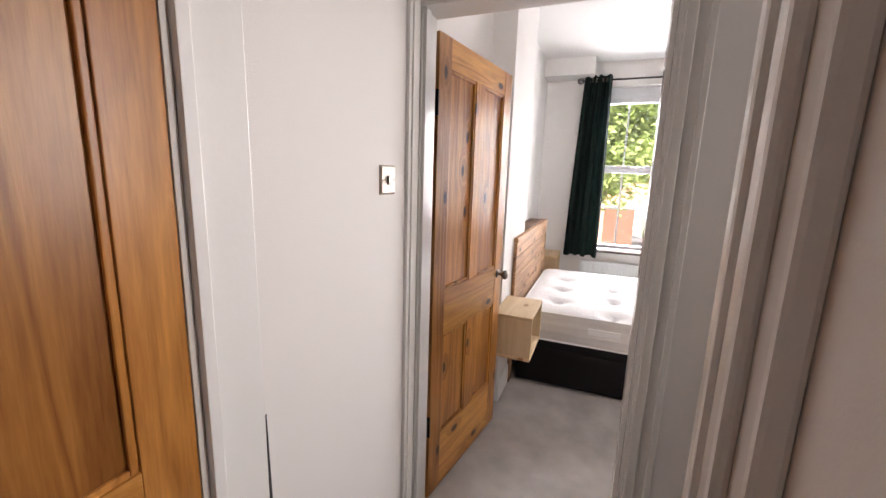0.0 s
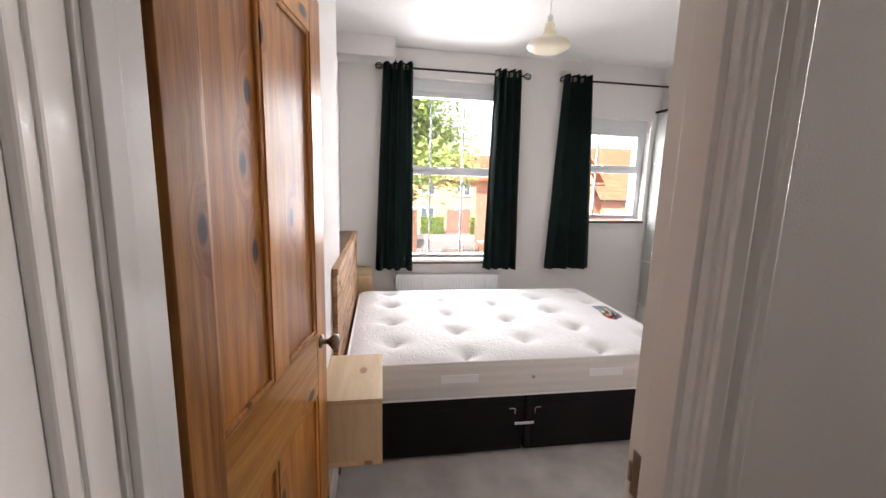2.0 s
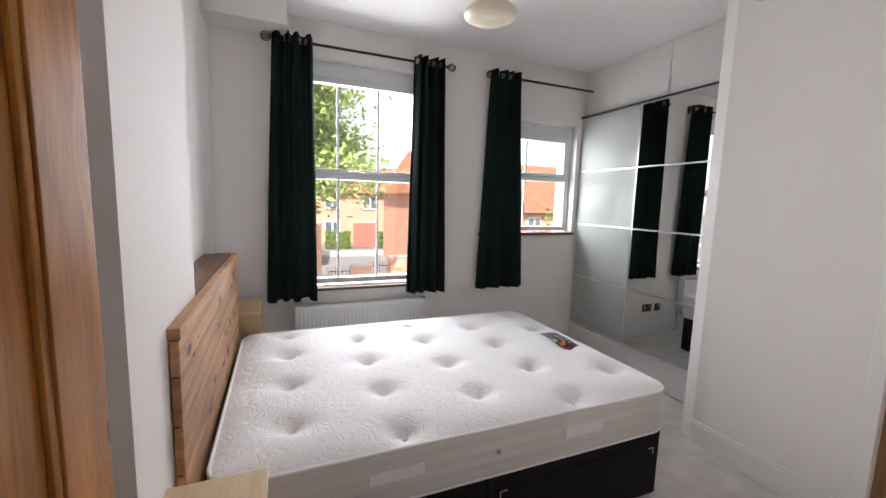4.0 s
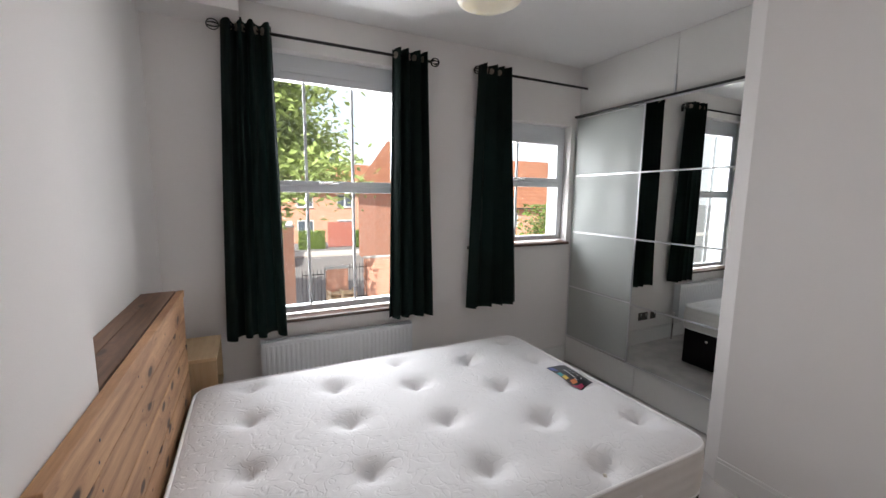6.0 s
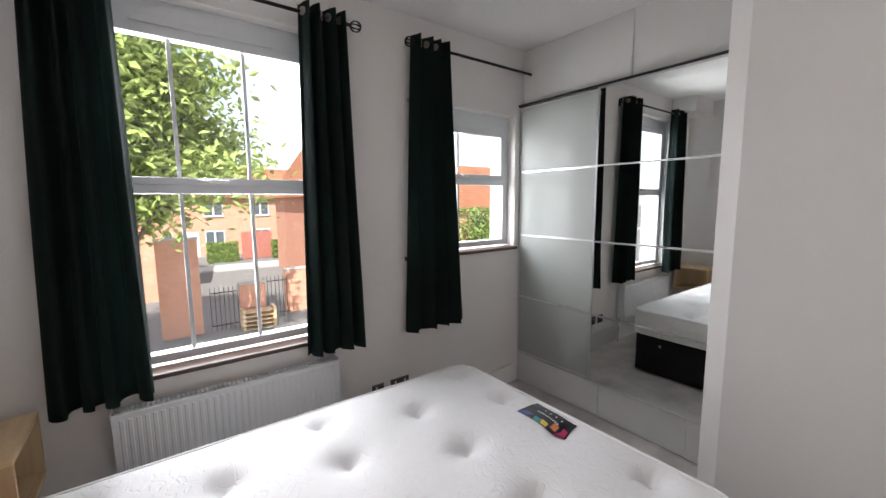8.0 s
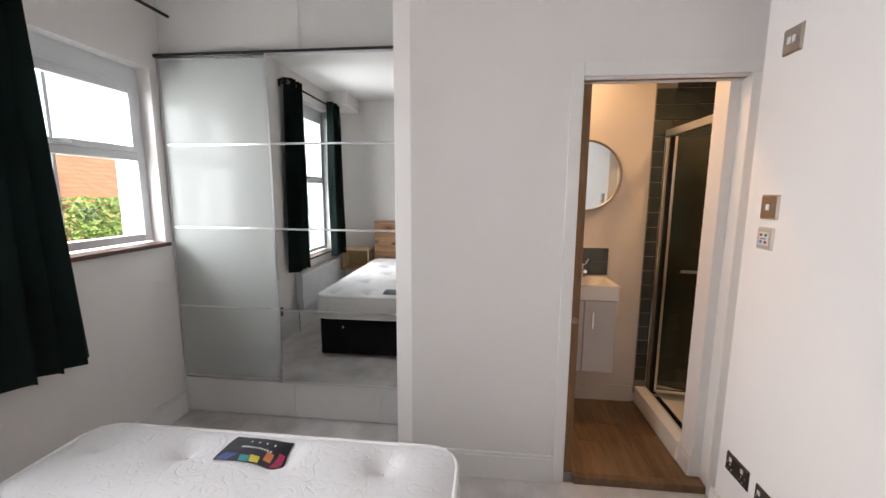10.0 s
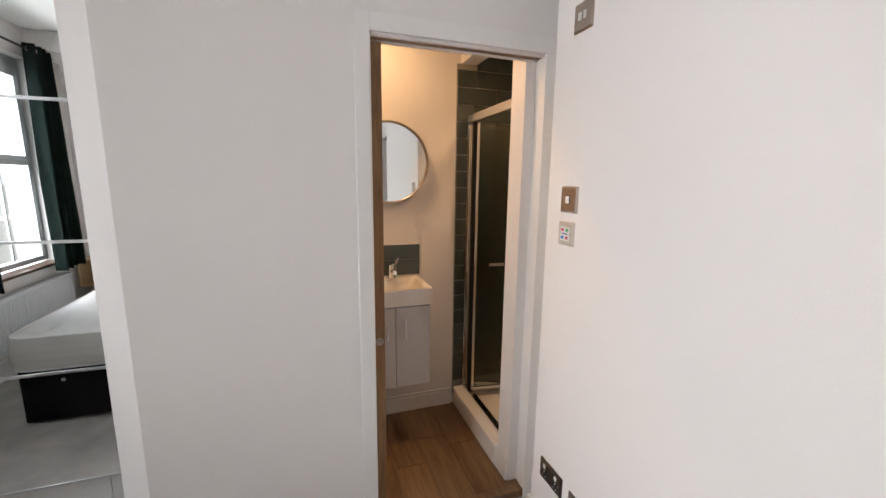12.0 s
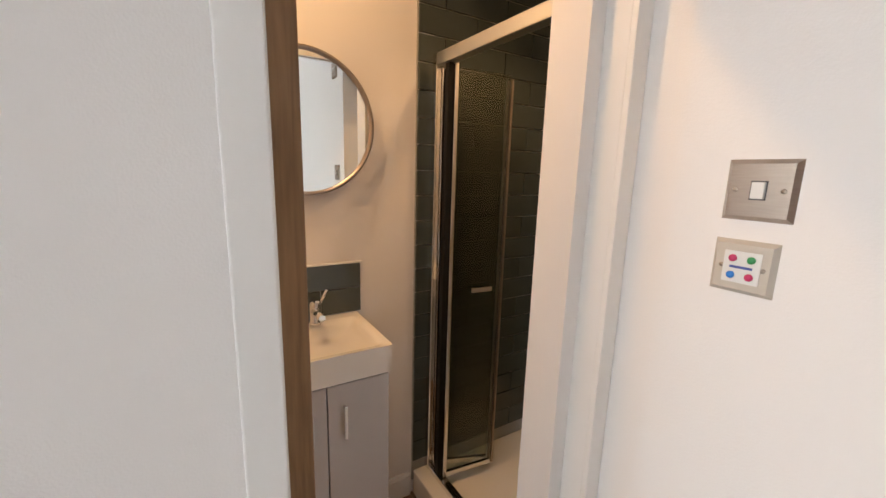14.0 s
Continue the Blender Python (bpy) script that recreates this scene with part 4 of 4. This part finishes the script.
bs = thing("basin", "white ceramic slab basin on the vanity unit", "basin", (2.897, 1.878, 0.766))
BD, BWd, BH = XB - 2.897, 0.415, 0.09
bm = bmesh.new()
rowsb = []
NXB, NYB = 24, 36
for i in range(NXB + 1):
    row = []
    for j in range(NYB + 1):
        x, y = BD * i / NXB, BWd * j / NYB
        ex, ey = min(x - 0.018, BD - 0.06 - x), min(y - 0.03, BWd - 0.03 - y)
        e = max(0.0, min(ex, ey))
        row.append(bm.verts.new((x, y, BH - 0.05 * (1 - math.exp(-e / 0.025)))))
    rowsb.append(row)
for a, b in zip(rowsb, rowsb[1:]):
    for j in range(NYB):
        bm.faces.new((a[j], a[j + 1], b[j + 1], b[j])).smooth = True
part("bowl", bm, CERAMIC, bs)
part("rim", boxes((0, 0.012, 0, BWd, 0, BH - 0.001), (0.012, BD, 0, 0.012, 0, BH - 0.001), (0.012, BD, BWd - 0.012, BWd, 0, BH - 0.001), (0.012, BD, 0.012, BWd - 0.012, 0, 0.012)), CERAMIC, bs)
part("overflow", lathe([(0.005, 0.001), (0.011, 0.001), (0.011, 0.003), (0.005, 0.003)], 18, (BD - 0.075, BWd / 2, BH - 0.02), Matrix.Rotation(radians(-60), 4, "Y")), CHROME, bs)
part("overflow_hole", lathe([(0.0, 0.0025), (0.006, 0.0025), (0.006, 0.0)], 14, (BD - 0.075, BWd / 2, BH - 0.02), Matrix.Rotation(radians(-60), 4, "Y")), DARKPLASTIC, bs)
tap = thing("basin_tap", "chrome mixer tap on the basin", "tap", (XB - 0.06, 2.05, 0.856))
part("body", lathe([(0.024, 0), (0.024, 0.01), (0.02, 0.014), (0.02, 0.075), (0.016, 0.085), (0.0, 0.085)], 20), CHROME, tap)
part("spout", tube(bmesh.new(), (0, 0, 0.05), (-0.11, 0, 0.055), 0.014, 0.011), CHROME, tap)
part("lever", boxes((-0.05, 0.01, -0.008, 0.008, 0.088, 0.098), bevel=0.003), CHROME, tap)
part("lever_arm", tube(bmesh.new(), (-0.045, -0.01, 0.09), (-0.06, -0.03, 0.135), 0.006, 0.005), CHROME, tap)
sp = thing("splashback", "grey-green glazed tile splashback above basin", "splashback", (XB, 1.862, 0.86))
part("backing", boxes((-0.004, 0, 0, 0.42, 0, 0.19)), GROUT, sp)
for r_ in range(2):
    for y0, y1 in (((0.0, 0.3), (0.302, 0.42)) if r_ else ((0.0, 0.15), (0.152, 0.42))):
        part("tile", boxes((-0.011, -0.003, y0 + 0.001, y1 - 0.001, r_ * 0.095 + 0.001, r_ * 0.095 + 0.094), bevel=0.002), TILE, sp)
part("trim_strip", boxes((-0.012, 0, -0.004, 0.424, 0.19, 0.195)), SATIN, sp)
rm = thing("round_mirror", "round wall mirror in a thin grey metal frame", "mirror", (XB - 0.004, 2.05, 1.54))
turn = Matrix.Rotation(radians(-90), 4, "Y")
part("glass", lathe([(0.0, 0.016), (0.226, 0.016), (0.226, 0.004), (0.0, 0.004)], 64, (0, 0, 0), turn, False), MIRROR, rm)
part("frame", lathe([(0.224, 0.0), (0.236, 0.0), (0.236, 0.03), (0.227, 0.03), (0.224, 0.014)], 64, (0, 0, 0), turn), STEEL, rm, "thin grey metal rim")
dl = thing("downlight", "recessed chrome ceiling downlight, lit", "downlight", (2.88, 2.36, 2.5))
part("bezel", lathe([(0.03, 0.0), (0.045, 0.0), (0.045, -0.006), (0.03, -0.01), (0.03, 0.0)], 24), CHROME, dl)
part("lens", lathe([(0.0, -0.004), (0.03, -0.004), (0.03, -0.001), (0.0, -0.001)], 20), glow("warm_lamp_glow", (1.0, 0.7, 0.4), 12), dl)
copy_thing(dl, pose(2.75, 1.2, 2.5))

# shower enclosure
tray = thing("shower_tray", "low white shower tray", "shower tray", (2.44, 0.76, 0.0))
part("rim", boxes((0.146, XB - 2.44 - 0.012, 0.765, 0.865, FB, 0.055), bevel=0.006), CERAMIC, tray)
part("basin", boxes((0.001, XB - 2.44 - 0.012, 0.012, 0.764, FB, 0.035), bevel=0.004), CERAMIC, tray)
se = thing("shower_enclosure", "chrome framed folding glass shower door, partly open", "shower enclosure", (0, 0, 0))
SY = 1.548
TZ = 0.058
part("wall_profile", boxes((XB - 0.045, XB - 0.014, SY - 0.02, SY + 0.02, TZ, 1.83), bevel=0.004), CHROME, se)
part("wall_profile", boxes((2.586, 2.605, SY - 0.02, SY + 0.02, TZ, 1.83), bevel=0.004), CHROME, se)
part("top_rail", boxes((2.605, XB - 0.045, SY - 0.02, SY + 0.02, 1.785, 1.83), bevel=0.004), ALU, se)
part("bottom_rail", boxes((2.605, XB - 0.045, SY - 0.018, SY + 0.018, TZ, TZ + 0.022), bevel=0.003), CHROME, se)


def glass_leaf(a, b, handle):
    a, b = Vector((*a, 0)), Vector((*b, 0))
    L = (b - a).length
    leaf = part("glass_leaf", boxes((0.016, L - 0.016, -0.003, 0.003, 0.105, 1.765)), SHOWERGLASS, se)
    leaf.matrix_basis = pose(a.x, a.y, 0, 0, 0, math.degrees(math.atan2(b.y - a.y, b.x - a.x)))
    part("leaf_stile", boxes((0, 0.016, -0.009, 0.009, 0.085, 1.782), bevel=0.003), CHROME, leaf)
    part("leaf_stile", boxes((L - 0.01, L, -0.006, 0.006, 0.085, 1.75), bevel=0.002), STEEL, leaf)
    part("leaf_rail", boxes((0.016, L - 0.016, -0.007, 0.007, 0.085, 0.105)), CHROME, leaf)
    if handle:
        part("handle", boxes((L * 0.35, L * 0.35 + 0.1, -0.03, -0.015, 0.92, 0.94), (L * 0.35 + 0.02, L * 0.35 + 0.035, -0.018, 0, 0.922, 0.938), bevel=0.003), CHROME, leaf)
    return leaf


glass_leaf((XB - 0.056, SY), (XB - 0.15, SY - 0.25), False)
glass_leaf((XB - 0.14, SY), (XB - 0.172, SY - 0.25), True)
part("pivot_post", boxes((XB - 0.128, XB - 0.102, SY - 0.014, SY + 0.016, TZ + 0.024, 1.783), bevel=0.004), IRON, se, "dark folding door seal")
rl = thing("shower_riser", "chrome shower riser rail on tiled wall", "shower rail", (2.95, 0.77, 0))
part("rail", tube(bmesh.new(), (0, 0.05, 0.9), (0, 0.05, 1.75), 0.01), CHROME, rl)
part("bracket", tube(tube(bmesh.new(), (0, -0.01, 0.93), (0, 0.05, 0.93), 0.012), (0, -0.01, 1.72), (0, 0.05, 1.72), 0.012), CHROME, rl)
part("head", lathe([(0.0, 0), (0.04, 0.0), (0.045, 0.012), (0.015, 0.03), (0.012, 0.06)], 24, (0, 0.09, 1.66)), CHROME, rl)
ts = structure("wall_tiling_shower", boxes((2.44, XB - 0.006, 0.75, 0.756, 0.0, 2.5), (XB - 0.006, XB, 0.756, 1.63, 0.0, 2.13), (XB - 0.006, XB, 0.756, 1.504, 2.13, 2.5)), GROUT, "grey-green glazed tiled shower walls", "tiling")

# ---- outside ----
GZ = -2.9
structure("ground", boxes((-300, 300, 5.4, 600, GZ - 0.5, GZ)), ASPHALT, "grey tarmac street and yard", "ground")
structure("pavement", boxes((-60, 60, 31.0, 33.2, GZ, GZ + 0.12)), PAVING, "concrete kerbed pavement", "pavement")
structure("lawn", boxes((-8, 12, 6.0, 15.0, GZ, GZ + 0.05)), PAVING, "pale paved forecourt", "pavement")


def house(name, at, rz, w, d, eave, ridge, label, windows, doors=(), gable=False):
    h = thing(name, label, "house", at, rz)
    part("wall", boxes((0, w, 0, d, 0, eave)), BRICK, h)
    bm = bmesh.new()
    o = 0.35
    if gable:
        a = [(-o, -o, eave), (w / 2, -o, ridge), (w + o, -o, eave)]
        b = [(x, d + o, z) for x, _, z in a]
        quads = [(a[0], a[1], b[1], b[0]), (a[1], a[2], b[2], b[1])]
        g = bmesh.new()
        g.faces.new([g.verts.new(c) for c in ((0, 0.0, eave), (w, 0.0, eave), (w / 2, 0.0, ridge - 0.1))])
        part("gable", g, BRICK, h)
    else:
        quads = [((-o, -o, eave - 0.1), (w + o, -o, eave - 0.1), (w + o, d / 2, ridge), (-o, d / 2, ridge)), ((-o, d / 2, ridge), (w + o, d / 2, ridge), (w + o, d + o, eave - 0.1), (-o, d + o, eave - 0.1))]
    for q in quads:
        bm.faces.new([bm.verts.new(c) for c in q])
    bmesh.ops.solidify(bm, geom=bm.faces[:], thickness=0.14)
    part("roof", bm, ROOFTILE, h)
    part("gutter", boxes((-o, w + o, -o - 0.1, -o, eave - 0.2, eave - 0.1)), DARKPLASTIC, h)
    for x, z, ww, hh in windows:
        wi = part("window", boxes((x, x + ww, -0.03, 0.05, z, z + hh)), UPVC, h)
        half_w = ww / 2
        for k in range(2):
            part("pane", boxes((x + k * half_w + 0.06, x + (k + 1) * half_w - 0.06, -0.04, -0.031, z + 0.07, z + hh - 0.07)), DARKGLASS, wi)
        part("sill", boxes((x - 0.06, x + ww + 0.06, -0.1, -0.0305, z - 0.08, z - 0.001)), PAVING, wi)
    for x, ww, hh, m_ in doors:
        part("door", boxes((x, x + ww, -0.05, 0.02, 0, hh), bevel=0.01), m_, h)
    return h


house("house", (-8, 40, GZ), 0, 22, 7, 4.9, 7.6, "red brick terraced house row across the street", [(x, z, 1.4, 1.2) for x in (1, 4.6, 8.2, 11.8, 15.4, 19) for z in (0.9, 3.3)], [(3.2, 0.95, 2.05, REDFENCE), (10.4, 0.95, 2.05, UPVC), (17.6, 0.95, 2.05, REDFENCE)])
house("house", (7.1, 21.5, GZ), 0, 4.6, 9, 4.7, 8.4, "red brick gabled house beside the yard", [(0.35, 3.0, 0.5, 0.9), (2.6, 3.0, 1.2, 1.1)], gable=True)
house("house", (15.5, 27, GZ), 0, 18, 8, 3.7, 7.6, "red brick house with terracotta tiled roof", [(2, 2.2, 1.2, 1.0), (6, 2.2, 1.2, 1.0), (10, 2.2, 1.2, 1.0)])
house("house", (-6.5, 24, GZ), 0, 7.2, 7, 4.6, 7.0, "red brick house with tiled roof by street", [(1, 2.9, 1.3, 1.1), (4.4, 2.9, 1.3, 1.1), (1, 0.8, 1.3, 1.1)])


def garden_wall(at, w, h, rz=0):
    g = thing("garden_wall", "low red brick garden wall with coping", "wall", at, rz, group="brick garden walls")
    part("brickwork", boxes((0, w, 0, 0.22, 0, h)), BRICK, g)
    part("coping", boxes((-0.03, w + 0.03, -0.03, 0.25, h, h + 0.07), bevel=0.01), PAVING, g)


garden_wall((2.6, 17.6, GZ), 0.85, 1.5)
garden_wall((0.3, 17.6, GZ), 1.15, 3.2)
garden_wall((4.4, 18.6, GZ), 6.5, 1.7)


def railings(at, w, h, label):
    f = thing("railings", label, "railings", at, group="iron railings")
    part("rail", boxes((0, w, 0, 0.03, h - 0.2, h - 0.17)), IRON, f)
    part("rail", boxes((0, w, 0, 0.03, 0.15, 0.18)), IRON, f)
    for i in range(int(w / 0.14) + 1):
        part("bar", boxes((i * 0.14, i * 0.14 + 0.018, 0.005, 0.023, 0, h)), IRON, f)


railings((1.7, 17.7, GZ), 0.85, 1.5, "black iron gate railings by brick pier")
railings((3.5, 18.2, GZ), 0.9, 1.6, "black iron railings between brick walls")
pal = thing("pallet_stack", "stack of pale wooden pallets by the wall", "pallets", (2.55, 17.0, GZ))
for i in range(5):
    part("pallet", boxes((0, 1.1, 0, 0.5, i * 0.15, i * 0.15 + 0.025), (0.0, 0.1, 0, 0.5, i * 0.15 + 0.025, i * 0.15 + 0.12), (0.5, 0.6, 0, 0.5, i * 0.15 + 0.025, i * 0.15 + 0.12), (1.0, 1.1, 0, 0.5, i * 0.15 + 0.025, i * 0.15 + 0.12)), PALE, pal)
fn = thing("timber_gates", "red stained timber gates between the hedges", "gates", (5.8, 36.0, GZ))
for i in range(11):
    part("plank", boxes((i * 0.2, i * 0.2 + 0.19, 0, 0.04, 0.05, 2.15)), REDFENCE, fn)


def leaves(name, n, place, size, material, parent=None, label="", kind=""):
    rnd = random.Random(n)
    v, f = [], []
    for i in range(n):
        c = Vector(place(rnd))
        q = Euler((rnd.uniform(-1.1, 1.1), rnd.uniform(-1.1, 1.1), rnd.uniform(0, 6.28))).to_matrix()
        s = size * rnd.uniform(0.7, 1.3)
        k = len(v)
        for p in ((0, -1, 0), (0.42, -0.1, 0.12), (0, 1, -0.1), (-0.42, -0.1, 0.12)):
            v.append(c + q @ (Vector(p) * s))
        f.append((k, k + 1, k + 2, k + 3))
    me = bpy.data.meshes.new(name)
    me.from_pydata(v, [], f)
    me.materials.append(material)
    ob = new(name, me)
    ob.parent = parent
    return tagged(ob, label, kind=kind)


def tree(at, height, radius, n, label, seed):
    t = thing("tree", label, "tree", at)
    rnd = random.Random(seed)
    bm = bmesh.new()
    top = Vector((0.2, 0.1, height * 0.62))
    tube(bm, (0, 0, 0), top, 0.24, 0.1, 10)
    tips = []
    for i in range(44):
        a, e = rnd.uniform(0, 6.28), rnd.uniform(-0.3, 1.3)
        st = top * rnd.uniform(0.45, 1.0)
        r = radius * rnd.uniform(0.55, 1.0)
        tip = Vector((math.cos(a) * math.cos(e) * r, math.sin(a) * math.cos(e) * r, height * 0.62 + math.sin(e) * height * 0.36))
        mid = (st + tip) / 2 + Vector((0, 0, 0.25))
        tube(bm, st, mid, 0.06, 0.04, 6, False)
        tube(bm, mid, tip, 0.04, 0.012, 6, False)
        tips += [tip, mid, (mid + tip) / 2]
    part("trunk", bm, BARK, t)

    def place(r):
        c = r.choice(tips)
        return c + Vector((r.gauss(0, 0.42), r.gauss(0, 0.42), r.gauss(0, 0.36)))
    leaves("crown", n, place, 0.13, LEAF, t, "light green drooping leaves")
    return t


tree((-0.6, 14.6, GZ), 8.8, 3.3, 24000, "leafy green tree standing in front of the window", 4)
for hx, hy, hw, hh in ((3.4, 35.2, 2.1, 1.5), (7.9, 35.2, 2.1, 1.5)):
    hg = thing("hedge", "clipped bright green hedge along the street", "hedge", (hx, hy, GZ), group="clipped hedges")
    leaves("foliage", 2600, lambda r: (r.uniform(0, hw), r.uniform(0, 0.9), r.uniform(0, hh)), 0.1, HEDGE, hg)
    part("stems", boxes((0.1, hw - 0.1, 0.2, 0.7, 0, hh - 0.2)), HEDGE, hg)
sh = thing("shrub", "bushy bright green shrub outside the small window", "shrub", (14.2, 17.2, GZ))
leaves("foliage", 5000, lambda r: (r.gauss(0, 1.0), r.gauss(0, 0.9), min(4.0, abs(r.gauss(2.4, 0.9)))), 0.12, HEDGE, sh)
part("stems", tube(tube(bmesh.new(), (0, 0, 0), (0.3, 0.1, 2.7), 0.05, 0.02, 8), (0, 0, 0), (-0.3, -0.1, 2.9), 0.05, 0.02, 8), BARK, sh)

# ---- tiles and planks ----
cache = {}


def piece(name, parent, key, dims, m, at):
    if key not in cache:
        me = bpy.data.meshes.new(name)
        bm = boxes(dims, bevel=0.002)
        bm.to_mesh(me)
        bm.free()
        me.materials.append(m)
        cache[key] = me
    ob = new(name, cache[key])
    ob.location, ob.parent = at, parent
    return ob


TH, TW = 0.1, 0.3
for r_ in range(24):
    z = 0.1 + r_ * TH
    off = (r_ % 2) * TW / 2
    x = 2.442 - off
    while x < XB - 0.012:
        a, b = max(x, 2.442), min(x + TW, XB - 0.013)
        if b - a > 0.02:
            piece("tile", ts, ("s", round(b - a, 3)), (0, b - a - 0.004, 0, 0.008, 0, TH - 0.004), TILE, (a, 0.755, z))
        x += TW
    y = 0.765 - off
    ymax = 1.63 if r_ < 20 else 1.503
    while y < ymax:
        a, b = max(y, 0.765), min(y + TW, ymax)
        if b - a > 0.02:
            piece("tile", ts, ("e", round(b - a, 3)), (-0.008, 0, 0, b - a - 0.004, 0, TH - 0.004), TILE, (XB - 0.005, a, z))
        y += TW
for k in range(9):
    y = 1.45 + k * 0.17
    for j in range(2):
        a, b = (2.432, 2.72 + 0.1 * (k % 3)) if j == 0 else (2.72 + 0.1 * (k % 3), XB)
        piece("plank", shf, ("p", round(b - a, 3)), (0, b - a - 0.0015, 0, 0.1685, -0.0055, 0), PLANK, (a, y, FB))
